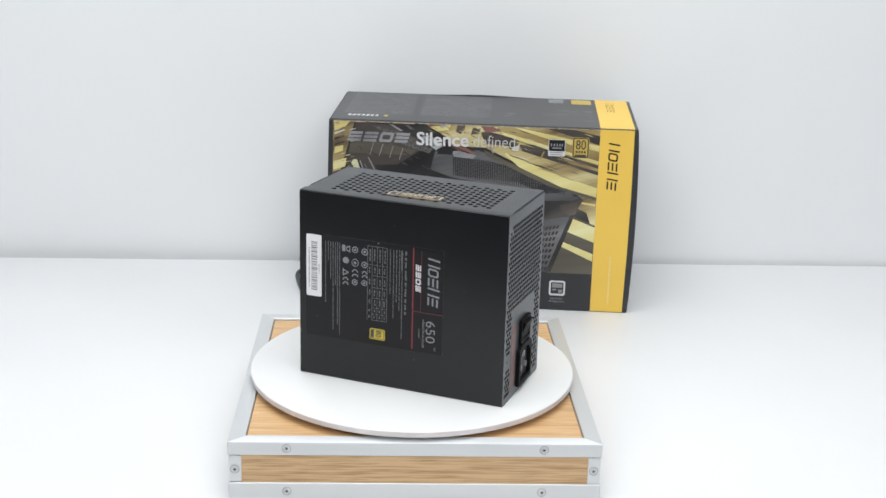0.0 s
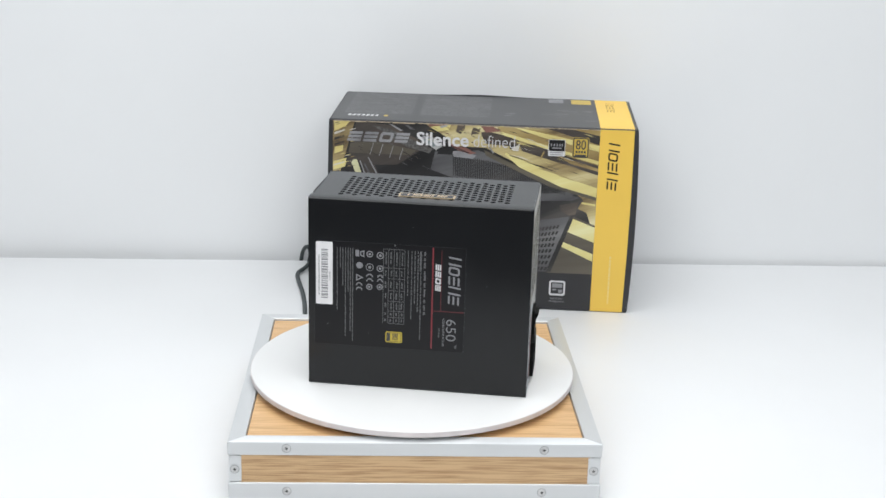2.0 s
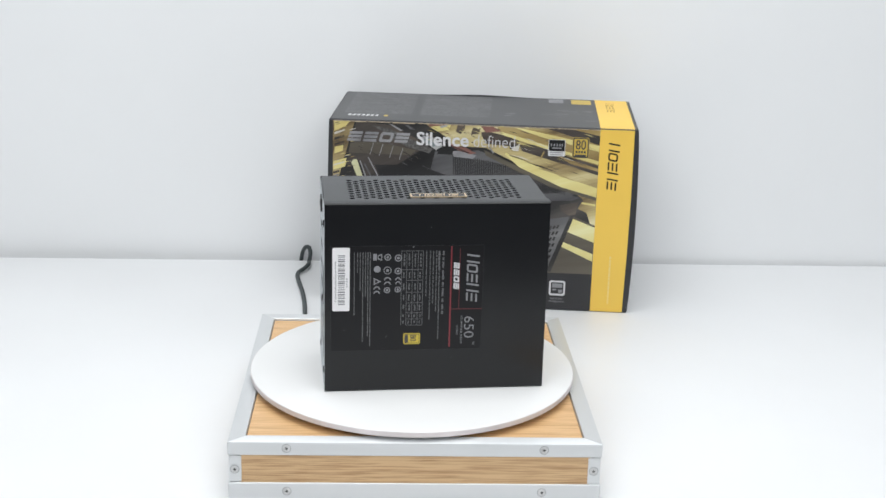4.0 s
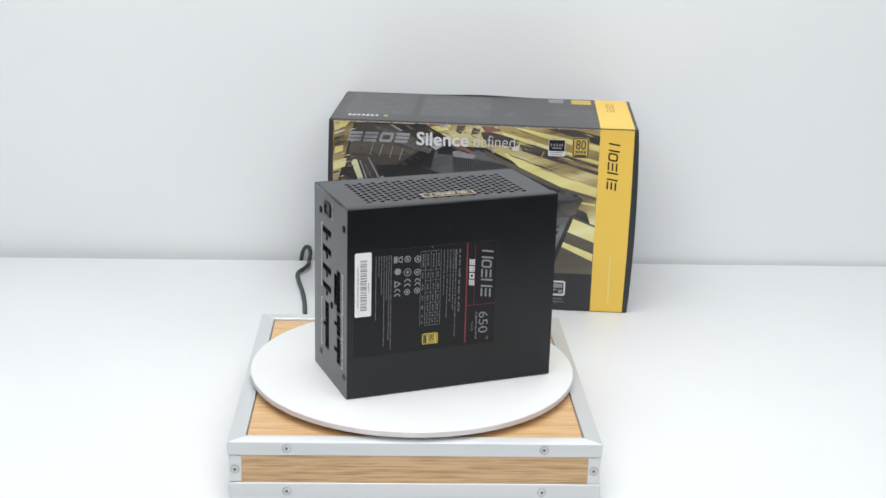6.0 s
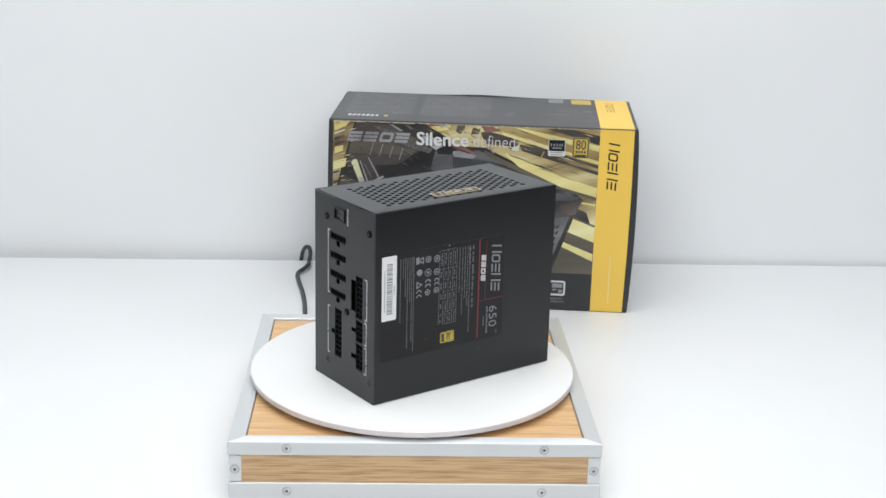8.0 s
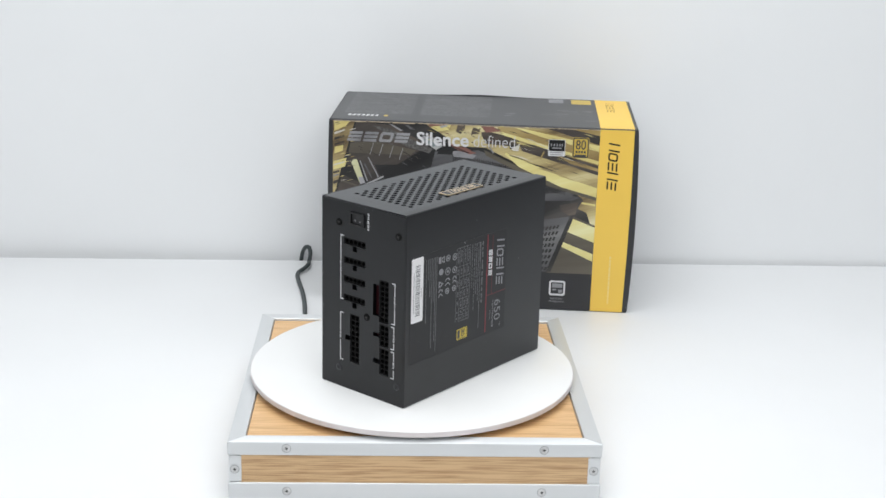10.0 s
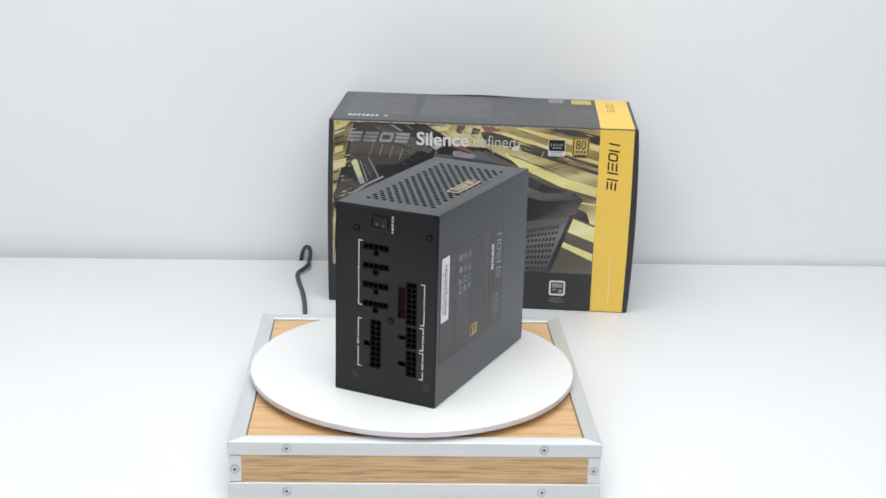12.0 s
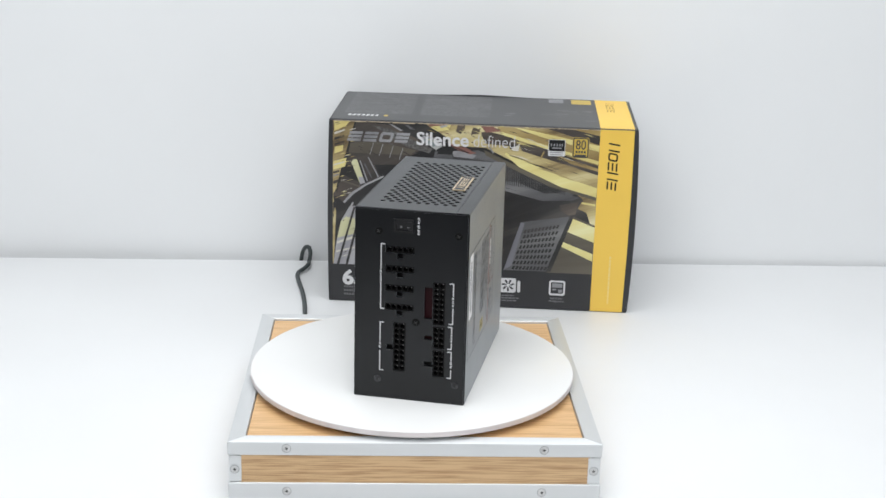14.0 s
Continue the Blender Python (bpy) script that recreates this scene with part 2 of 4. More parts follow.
def lettering(text, size, m, thick=0.0002, align="LEFT", squeeze=1.0, bold=0.0, shear=0.0):
    """Words in the built-in font as a thin mesh, its base line along x."""
    cu = bpy.data.curves.new("words", "FONT")
    cu.body, cu.size, cu.align_x, cu.extrude, cu.offset, cu.shear = text, size, align, thick / 2, bold, shear
    cu.resolution_u = 3
    tmp = bpy.data.objects.new("words", cu)
    scene.collection.objects.link(tmp)
    me = bpy.data.meshes.new_from_object(tmp.evaluated_get(bpy.context.evaluated_depsgraph_get()))
    bpy.data.objects.remove(tmp)
    bpy.data.curves.remove(cu)
    bm = bmesh.new()
    bm.from_mesh(me)
    bpy.data.meshes.remove(me)
    bmesh.ops.transform(bm, matrix=m @ Matrix.Diagonal((squeeze, 1, 1, 1)), verts=bm.verts)
    return bm


def tube(points, radius, sides=10):
    """A round rod bent along smooth points."""
    pts = [Vector(p) for p in points]
    fine = []
    for k in range(len(pts) - 1):
        p0, p1, p2, p3 = pts[max(k - 1, 0)], pts[k], pts[k + 1], pts[min(k + 2, len(pts) - 1)]
        for j in range(8):
            t = j / 8
            fine.append(0.5 * (2 * p1 + (p2 - p0) * t + (2 * p0 - 5 * p1 + 4 * p2 - p3) * t * t + (3 * p1 - p0 - 3 * p2 + p3) * t ** 3))
    fine.append(pts[-1])
    bm, rings, side = bmesh.new(), [], Vector((0, 1, 0))
    for k, p in enumerate(fine):
        d = (fine[min(k + 1, len(fine) - 1)] - fine[max(k - 1, 0)]).normalized()
        side = (side - side.dot(d) * d).normalized()
        up = d.cross(side)
        rings.append([bm.verts.new(p + radius * (math.cos(2 * math.pi * j / sides) * side + math.sin(2 * math.pi * j / sides) * up)) for j in range(sides)])
    for a, b in zip(rings, rings[1:]):
        for j in range(sides):
            bm.faces.new((a[j], a[(j + 1) % sides], b[(j + 1) % sides], b[j]))
    bm.faces.new(rings[0])
    bm.faces.new(rings[-1][::-1])
    return bm


def lathe(profile, n=96, bm=None):
    """A turned form from (radius, height) pairs round the z axis."""
    own = bmesh.new()
    rings = []
    for r, z in profile:
        rings.append([own.verts.new((r * math.cos(2 * math.pi * k / n), r * math.sin(2 * math.pi * k / n), z)) for k in range(n)])
    for a, b in zip(rings, rings[1:]):
        for k in range(n):
            own.faces.new((a[k], a[(k + 1) % n], b[(k + 1) % n], b[k]))
    own.faces.new(rings[0][::-1])
    own.faces.new(rings[-1])
    return join(bm, own)


# ---------------------------------------------------------------- the room
def room():
    fl = -0.75
    for name, dims, mat in (
            ("wall_north", (-2.2, 2.2, 0.452, 0.55, fl, 2.3), M_WALL),
            ("wall_south", (-2.2, 2.2, -2.9, -2.8, fl, 2.3), M_ROOM),
            ("wall_west", (-2.3, -2.2, -2.9, 0.55, fl, 2.3), M_ROOM),
            ("wall_east", (2.2, 2.3, -2.9, 0.55, fl, 2.3), M_ROOM),
            ("floor", (-2.3, 2.3, -2.9, 0.55, fl - 0.1, fl - 0.002), M_FLOOR),
            ("ceiling", (-2.3, 2.3, -2.9, 0.55, 2.302, 2.4), M_ROOM)):
        tagged(part(name, block(*dims), mat), {"wall_north": "smooth white painted wall behind the table", "floor": "plain grey floor",
               "ceiling": "plain grey ceiling"}.get(name, "plain grey painted wall"), name.split("_")[0], kind="structure")


def table():
    t = empty("table", pose(0, 0, 0, 0, 0, 0.63), "white laminate table pushed up to the wall", "table")
    part("tabletop", block(-1.05, 1.05, -0.46, 0.4405, -0.03, 0, 0.0015), M_TABLE, t)
    for x in (-0.98, 0.98):
        for y in (-0.4, 0.38):
            part("leg", block(x - 0.025, x + 0.025, y - 0.025, y + 0.025, -0.752, -0.03, 0.003), M_ALU, t)


room()
table()


# ---------------------------------------------------------------- the turntable
BW, BH = 0.1353, 0.0444


def screw(parent, x, z):
    s = lathe([(0.0001, 0.0), (0.0028, 0.0), (0.0028, 0.0002), (0.0023, 0.0005), (0.0013, 0.0006), (0.0011, 0.0003), (0.0001, 0.0003)], 20)
    bmesh.ops.transform(s, matrix=Matrix.Translation((x, -BW - 0.0001, z)) @ Matrix.Rotation(radians(90), 4, "X"), verts=s.verts)
    ob = part("screw", s, M_STEEL, parent)
    # Flat ring; the countersink's shade is put into its darker grey.
    ring = sheet(ngon(0, 0, 0.0034, 24), [ngon(0, 0, 0.0029, 24)], 0.0002, Matrix.Translation((x, -BW - 0.0002, z)) @ Matrix.Rotation(radians(90), 4, "X"))
    part("countersink_shade_ring", ring, M_RING, ob, "", 0)
    # Slot shade laid over the head as dark bars.
    slot = bmesh.new()
    for turn in (20, 110):
        prism(rect(-0.0011, -0.00024, 0.0011, 0.00024), 0.0002, 0.00064, Matrix.Translation((x, -BW - 0.0001, z)) @ Matrix.Rotation(radians(90), 4, "X") @ Matrix.Rotation(radians(turn), 4, "Z"), slot)
    part("slot", slot, M_SLOT, ob)


def rail(z0, z1, lip):
    """One mitred aluminium angle along a side of the frame; its section is (inset from the outer face, height)."""
    c = 0.0005
    if lip > 0:
        sec = [(0, z0 + c), (0, z1 - c), (c * 0.3, z1 - c * 0.3), (c, z1), (0.0120 - c, z1), (0.0120, z1 - c), (0.0120, z1 - 0.004), (0.0105, z1 - 0.004), (0.0105, z1 - 0.0016), (0.0016, z1 - 0.0016), (0.0016, z0), (c, z0)]
    else:
        sec = [(0, z0), (0, z1 - c), (c, z1), (0.0016, z1), (0.0016, z0 + 0.0016), (0.012, z0 + 0.0016), (0.012, z0)]
    bm = bmesh.new()
    ends = [[bm.verts.new((s * (BW - d - 0.00015), -BW + d, z)) for d, z in sec] for s in (-1, 1)]
    for k in range(len(sec)):
        n = (k + 1) % len(sec)
        bm.faces.new((ends[0][k], ends[0][n], ends[1][n], ends[1][k]))
    bm.faces.new(ends[0])
    bm.faces.new(ends[1][::-1])
    return bm


def turntable():
    t = empty("turntable", pose(-0.0003, 0.0007, 0.0), "oak-veneered display turntable framed in aluminium with a white disc", "turntable")
    for side in range(4):
        for name, z0, z1, lip in (("top_rail", 0.0340, BH, 1), ("bottom_rail", 0.0, 0.0122, -1)):
            part(name, rail(z0, z1, lip), M_RAIL, t, "mitred satin aluminium angle").rotation_euler.z = radians(90 * side)
        turn = Matrix.Rotation(radians(90 * side), 4, "Z")
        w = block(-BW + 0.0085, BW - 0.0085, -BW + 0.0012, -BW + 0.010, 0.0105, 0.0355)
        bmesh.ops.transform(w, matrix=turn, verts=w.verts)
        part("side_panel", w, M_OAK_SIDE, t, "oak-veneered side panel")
        p = prism([(-BW, -BW), (-BW + 0.0090, -BW), (-BW + 0.0090, -BW + 0.002), (-BW + 0.002, -BW + 0.002), (-BW + 0.002, -BW + 0.009), (-BW, -BW + 0.009)], 0.0126, 0.0333, None, None, 0.0006)
        bmesh.ops.transform(p, matrix=turn @ Matrix.Translation((0.0006, 0.0006, 0)), verts=p.verts)
        part("corner_post", p, M_ALU, t)
    part("top_panel", block(-BW + 0.0125, BW - 0.0125, -BW + 0.0125, BW - 0.0125, 0.030, 0.0424), M_OAK_TOP, t, "oak-veneered top board")
    for x, z in ((-0.0932, 0.0397), (0.0929, 0.0397), (-0.0932, 0.0058), (0.0925, 0.0058), (-0.1305, 0.0230), (0.1298, 0.0232)):
        screw(t, x, z)
    part("bearing", lathe([(0.001, 0.0424), (0.055, 0.0424), (0.055, 0.0474), (0.001, 0.0474)], 48), M_STEEL, t)
    r, h = 0.1303, 0.0050
    d = part("disc", lathe([(0.001, 0.0), (r - 0.0012, 0.0), (r - 0.0005, 0.0003), (r - 0.0002, 0.0008), (r - 0.0002, h - 0.0008), (r - 0.0005, h - 0.0003), (r - 0.0010, h), (0.001, h)], 160), M_DISC, t, "round glossy white turntable disc")
    d.location = (0, 0, 0.0524 - h)
    # Edge band slightly greyer and pinker than the disc.
    part("edge_band", lathe([(r - 0.003, 0.0005), (r, 0.0005), (r, h - 0.0007), (r - 0.003, h - 0.0007)], 160), M_RIM, d, "greyish disc edge")
    return d


DISC = turntable()

# ---------------------------------------------------------------- the power supply
HL, HW, HH = 0.0849, 0.0430, 0.1500
MM = 0.001
FRONT = plane_of((0, -HW, 0), (1, 0, 0), (0, 0, 1))
LEFT = plane_of((-HL, 0, 0), (0, -1, 0), (0, 0, 1))
RIGHT = plane_of((HL, 0, 0), (0, 1, 0), (0, 0, 1))
TOP = plane_of((0, 0, HH), (1, 0, 0), (0, 1, 0))
ROW = Matrix.Rotation(radians(-90), 4, "Z")


def mm(points):
    return [(x * MM, y * MM) for x, y in points]


def bar(bm, points, at, face, thick=0.00004):
    """One thin printed patch (four corners in millimetres) added to a sheet of print."""
    lo = [bm.verts.new(face @ Vector((x * MM, y * MM, at))) for x, y in points]
    hi = [bm.verts.new(face @ Vector((x * MM, y * MM, at + thick))) for x, y in points]
    bm.faces.new(lo[::-1])
    bm.faces.new(hi)
    for k in range(len(lo)):
        n = (k + 1) % len(lo)
        bm.faces.new((lo[k], lo[n], hi[n], hi[k]))


def logo(face, x, y, length, height, stroke, shapes, lift, turn=-90, thick=0.00016, slant=0.16):
    """A brand mark as a row of plain leaning shapes (rings, posts, levels), from (x, y) onwards."""
    bm, s = bmesh.new(), stroke
    lean = face @ Matrix.Translation((x * MM, y * MM, 0)) @ Matrix.Rotation(radians(turn), 4, "Z") @ Matrix(((1, slant, 0, 0), (0, 1, 0, 0), (0, 0, 1, 0), (0, 0, 0, 1)))
    step, h = length / len(shapes), height
    for k, shape in enumerate(shapes):
        x0, x1 = k * step, k * step + step * 0.84
        if shape == "ring":
            hole = [mm(rounded(x0 + s, s, x1 - s, h * 0.88 - s, h * 0.1))]
            join(bm, sheet(mm(rounded(x0, 0, x1, h * 0.88, h * 0.2)), hole, thick, lean @ Matrix.Translation((0, 0, lift + thick))))
        elif shape == "posts":
            for q in (x0, x1 - s):
                prism(mm(rect(q, 0, q + s, h)), lift, lift + thick, lean, bm)
        else:
            for q in (0, h * 0.44 - s / 2, h * 0.88 - s):
                prism(mm(rect(x0, q, x1, q + s)), lift, lift + thick, lean, bm)
    return bm


BRAND = ("posts", "ring", "levels", "posts", "levels")
SERIES = ("levels", "levels", "ring", "levels")


def text_bars(face, x, y0, y1, width, lift, rng, words=(3.0, 9.0), gap=1.2, bm=None):
    """A column of unreadable print that runs down the face: words of letter-wide strokes."""
    bm = bm or bmesh.new()
    y = y0
    while y > y1 + 1:
        end = max(y - rng.uniform(*words), y1)
        while y > end + 0.25:
            n = min(rng.uniform(0.38, 0.62) * max(width, 0.9), y - end)
            a, b = x - width * rng.uniform(0.34, 0.52), x + width * rng.uniform(0.22, 0.52)
            bar(bm, rect(a, y - n, b, y), lift, face, 0.00012)
            y -= n + 0.16 * width
        y -= rng.uniform(0.5, 0.9) * gap
    return bm


def pin_housing(parent, x, z0, columns, rows, pitch, name="pin_socket"):
    """A modular socket: a black housing with square pin holes, sunk a little into the panel; x is across, z0 the top."""
    w, h = columns * pitch + 1.0, rows * pitch + 1.0
    holes = []
    for c in range(columns):
        for r in range(rows):
            cx, cy = x - w / 2 + 0.5 + (c + 0.5) * pitch, z0 - 0.5 - (r + 0.5) * pitch
            q = pitch * 0.41
            holes.append(mm([(cx - q, cy - q), (cx + q, cy - q), (cx + q, cy + q * 0.5), (cx + q * 0.5, cy + q), (cx - q * 0.5, cy + q), (cx - q, cy + q * 0.5)]))
    m = LEFT @ Matrix.Translation((0, 0, -0.0006))
    ob = part(name, sheet(mm(rect(x - w / 2, z0 - h, x + w / 2, z0)), holes, 0.006, m), M_PLASTIC, parent, "black modular power socket with square pin holes", 0)
    for c in range(columns):
        for r in range(rows):
            cx, cy = x - w / 2 + 0.5 + (c + 0.5) * pitch, z0 - 0.5 - (r + 0.5) * pitch
            part("pin", prism(mm(rect(cx - 0.35, cy - 0.35, cx + 0.35, cy + 0.35)), -0.0066, -0.0042, LEFT), M_PIN, ob, "", 0)
    back = prism(mm(rect(x - w / 2, z0 - h, x + w / 2, z0)), -0.0085, -0.0067, LEFT)
    part("socket_back", back, M_PLASTIC, ob)
    return rect(x - w / 2 - 0.15, z0 - h - 0.15, x + w / 2 + 0.15, z0 + 0.15)


def power_supply():
    rng = random.Random(4)
    p = empty("power_supply", pose(0, 0, 0), "black computer power supply unit standing on its side on the disc", "power supply")
    # label-side shell, bent over at top and bottom
    n = 5
    prof = [(-0.0330, HH), (-HW + 0.0016, HH)]
    prof += [(-HW + 0.0016 - 0.0016 * math.sin(radians(90 * k / n)), HH - 0.0016 + 0.0016 * math.cos(radians(90 * k / n))) for k in range(1, n + 1)]
    prof += [(-HW + 0.0016 - 0.0016 * math.cos(radians(90 * k / n)), 0.0016 - 0.0016 * math.sin(radians(90 * k / n))) for k in range(n + 1)]
    prof += [(-0.0325, 0.0), (-0.0325, 0.001), (-HW + 0.001, 0.001), (-HW + 0.001, HH - 0.001), (-0.0330, HH - 0.001)]
    side = Matrix(((0, 0, 1, 0), (1, 0, 0, 0), (0, 1, 0, 0), (0, 0, 0, 1)))
    part("label_side_shell", prism(prof, -HL, HL, side), M_COAT, p, "black powder-coated steel cover with printed label", 30)
    # top sheet with its vent holes
    holes = []
    for r in range(17):
        odd = r % 2
        for c in range(12 if odd else 13):
            holes.append(ngon((-63.3 + 10.55 * c + 5.27 * odd) * MM, (-27.2 + 3.4 * r) * MM, 0.00225, 8, math.pi / 8, 1.0, 0.93))
    top = plane_of((0, 0, HH - 0.0004), (1, 0, 0), (0, 1, 0))
    part("vented_top", sheet(rect(-HL + 0.001, -0.0321, HL - 0.001, HW - 0.0012), holes, 0.0009, top), M_COAT, p, "black steel sheet with rows of round vent holes", 0)
    part("back_shell", block(-HL, HL, HW - 0.0012, HW, 0, HH - 0.0003, 0.0005), M_COAT, p)
    part("bottom_sheet", block(-HL, HL, -0.0321, HW - 0.0012, 0.0, 0.001), M_COAT, p)
    # connector panel
    cuts = []
    for z in (121.3, 106.4, 91.4, 76.6):
        cuts.append(pin_housing(p, -8.6, z, 5, 1, 4.15, "peripheral_socket"))
    cuts.append(pin_housing(p, -8.1, 61.8, 2, 9, 4.2))
    cuts.append(pin_housing(p, 21.5, 95.9, 2, 8, 4.05))
    cuts.append(pin_housing(p, 21.9, 61.0, 2, 4, 4.05))
    cuts.append(pin_housing(p, 22.2, 42.4, 2, 5, 4.0))
    notches = [rect(-10.8, z - 4.2, -6.2, z) for z in (115.9, 101.0, 86.0, 71.2)]
    notches += [rect(-18.0, 39.9, -13.1, 43.8), rect(11.0, 50.2, 17.0, 53.6), rect(11.0, 29.0, 17.4, 32.8), rect(10.4, 66.8, 16.6, 91.4)]
    switch = rect(-13.4, 132.2, 1.4, 142.6)
    part("connector_panel", sheet(rect(-HW + 0.0011, 0.0011, HW - 0.0013, HH - 0.0014), [mm(c) for c in cuts + notches + [switch]], 0.001, LEFT @ Matrix.Translation((0, 0, 0))), M_COAT, p, "black steel panel full of modular cable sockets", 0)
    for k, q in enumerate(notches):
        (x0, y0), (x1, y1) = q[0], q[2]
        part("latch_slot", prism(mm(rect(x0 - 0.5, y0 - 0.5, x1 + 0.05, y1 + 0.05)), -0.0075, -0.0042, LEFT), M_RED_NYLON if k in (5, 7) else M_PLASTIC, p, "dark red latch slot" if k in (5, 7) else "")
    sw = part("mode_switch", sheet(mm(rounded(-13.4, 132.2, 1.4, 142.6, 0.8)), [mm(rect(-12.0, 133.8, 0.0, 141.0))], 0.004, LEFT @ Matrix.Translation((0, 0, 0.0012))), M_SWITCH, p, "small black rocker switch in a raised bezel", 0)
    rock = prism([(-11.7 * MM, 0.0), (0.0, 0.0), (0.0, 0.0012), (-5.9 * MM, 0.0002), (-11.7 * MM, -0.0004), (-11.7 * MM, -0.003), (0.0, -0.003)], 134.1 * MM, 140.7 * MM, LEFT @ Matrix(((1, 0, 0, 0), (0, 0, 1, 0), (0, 1, 0, 0), (0, 0, 0, 1))))
    part("rocker", rock, M_SWITCH, sw)
    dots = prism(mm(ngon(-8.0, 136.6, 0.9, 10)), -0.0002, 0.0004, LEFT)
    prism(mm(rect(-3.2, 136.1, -1.6, 136.9)), 0.0004, 0.0012, LEFT, dots)
    part("rocker_marks", dots, M_DIM_INK, sw)
    words = text_bars(LEFT, 5.2, 144.4, 131.4, 2.0, 0.00008, rng, (1.6, 2.6), 0.7)
    part("switch_lettering", words, M_WHITE_INK, p, "small white lettering beside the switch")
    part("top_lip", prism(mm(rect(-42.3, 148.3, 24.0, 149.5)), -0.0002, 0.0004, LEFT, None, 0.0002), M_COAT, p, "folded edge of the top sheet")
    # white brackets that group the sockets
    for x, y0, y1, d, t0, t1 in ((-22.8, 123.0, 71.8, 1, 103.0, 92.5), (-22.9, 61.6, 22.4, 1, 46.0, 38.6), (32.3, 96.2, 63.9, -1, 86.0, 76.8), (31.8, 62.2, 44.0, -1, 57.0, 49.2), (31.9, 42.4, 20.7, -1, 35.0, 27.6)):
        e = 3.0 * d
        for ya, yb, s in ((y0, t0, -1), (y1, t1, 1)):
            shape = [(x + e, ya), (x - 0.4 * d, ya), (x - 0.4 * d, yb), (x + 0.4 * d, yb), (x + 0.4 * d, ya + 0.8 * s), (x + e, ya + 0.8 * s)]
            part("bracket_line", prism(mm(shape), 0.00004, 0.00016, LEFT), M_WHITE_INK, p, "thin white printed bracket line", 0)
        part("bracket_lettering", text_bars(LEFT, x, t0 - 0.8, t1 + 0.6, 1.7, 0.00006, rng, (1.4, 2.4), 0.6), M_WHITE_INK, p, "", 0)
    for x, z in ((-24.8, 132.2), (35.1, 132.6), (4.3, 63.3), (-24.6, 15.4), (35.2, 15.8)):
        s = lathe([(0.0001, 0.0), (0.0029, 0.0), (0.0027, 0.0006), (0.0012, 0.0009), (0.0010, 0.0004), (0.0001, 0.0004)], 18)
        bmesh.ops.transform(s, matrix=LEFT @ Matrix.Translation((x * MM, z * MM, 0.00002)), verts=s.verts)
        so = part("panel_screw", s, M_DARK_STEEL if z < 20 else M_PLASTIC, p)
        # Cross recess as bars on the head, its shade put into their colour.
        cross = bmesh.new()
        for turn in (30, 120):
            prism(mm(rect(-1.5, -0.3, 1.5, 0.3)), 0.0003, 0.0010, LEFT @ Matrix.Translation((x * MM, z * MM, 0)) @ Matrix.Rotation(radians(turn), 4, "Z"), cross)
        part("recess", cross, M_SLOT, so)
    # mesh panel with mains socket and switch
    holes = []
    for r in range(37):
        z = 7.0 + 3.75 * r
        for c in range(19):
            x = -38.2 + 4.3 * c + 2.15 * (r % 2)
            if x > 39 or z > 141.5 or (z > 132 and x < -32) or (-29.5 < x < 26.5 and z < 71.5) or (x < -29 and 27 < z < 40):
                continue
            holes.append(mm(ngon(x, z, 1.85, 6, math.pi / 6)))
    holes += [mm(ngon(-35.5, 33.5, 0.9, 8)), mm(ngon(-30.0, 138.5, 0.9, 8)), mm(ngon(-36.5, 134.5, 1.4, 8))]
    part("mesh_panel", sheet(rect(-HW + 0.0011, 0.0011, HW - 0.0013, HH - 0.0014), holes, 0.001, RIGHT), M_COAT, p, "black steel panel of honeycomb vent holes", 0)
    part("warning_strip", prism(mm(rect(-26.5, 8.0, -16.5, 60.0)), 0.00005, 0.0002, RIGHT), material("pale_red_strip", (0.20, 0.115, 0.11), 0.5, vary=0.4, scale=160), p, "pale red printed strip")
    inlet = part("mains_inlet", sheet(mm([(-13.0, 6.0), (17.0, 6.0), (17.0, 34.0), (12.0, 38.5), (-8.0, 38.5), (-13.0, 34.0)]), [mm([(-9.5, 9.5), (13.5, 9.5), (13.5, 29.0), (8.5, 34.0), (-4.5, 34.0), (-9.5, 29.0)])], 0.010, RIGHT @ Matrix.Translation((0, 0, 0.0030))), M_PLASTIC, p, "black three-pin mains inlet", 0)
    part("inlet_back", prism(mm(rect(-12, 7, 16, 37)), -0.012, -0.0055, RIGHT), M_PLASTIC, inlet)
    for x, y in ((2.0, 28.5), (-4.0, 18.0), (8.0, 18.0)):
        part("blade", prism(mm(rect(x - 1.0, y - 2.2, x + 1.0, y + 2.2)), -0.006, 0.0018, RIGHT, None, 0.0003), M_PIN, inlet)
    ms = part("mains_switch", sheet(mm(rounded(-9.0, 39.5, 13.0, 59.0, 1.5)), [mm(rect(-6.5, 42.0, 10.5, 56.5))], 0.006, RIGHT @ Matrix.Translation((0, 0, 0.0024))), M_PLASTIC, p, "black mains rocker switch", 0)
    tip = Matrix(((0, 0, 1, 0), (1, 0, 0, 0), (0, 1, 0, 0), (0, 0, 0, 1)))
    part("switch_rocker", prism([(42.3 * MM, -0.002), (56.2 * MM, -0.002), (56.2 * MM, 0.0052), (49.5 * MM, 0.0026), (42.3 * MM, 0.0016)], -6.2 * MM, 10.2 * MM, RIGHT @ tip), M_PLASTIC, ms)
    # badge on the vented top
    bt = TOP @ Matrix.Translation((0, 0, -0.0003))
    badge = part("gold_badge", prism(mm(rounded(-19.4, -27.0, 23.6, -16.8, 0.7)), 0.0, 0.0007, bt, None, 0.0), M_BRASS, p, "pale gold metal nameplate with dark inlay")
    part("badge_inlay", prism(mm(rect(-17.9, -25.7, 22.1, -18.1)), 0.0007, 0.00082, bt), M_INK, badge)
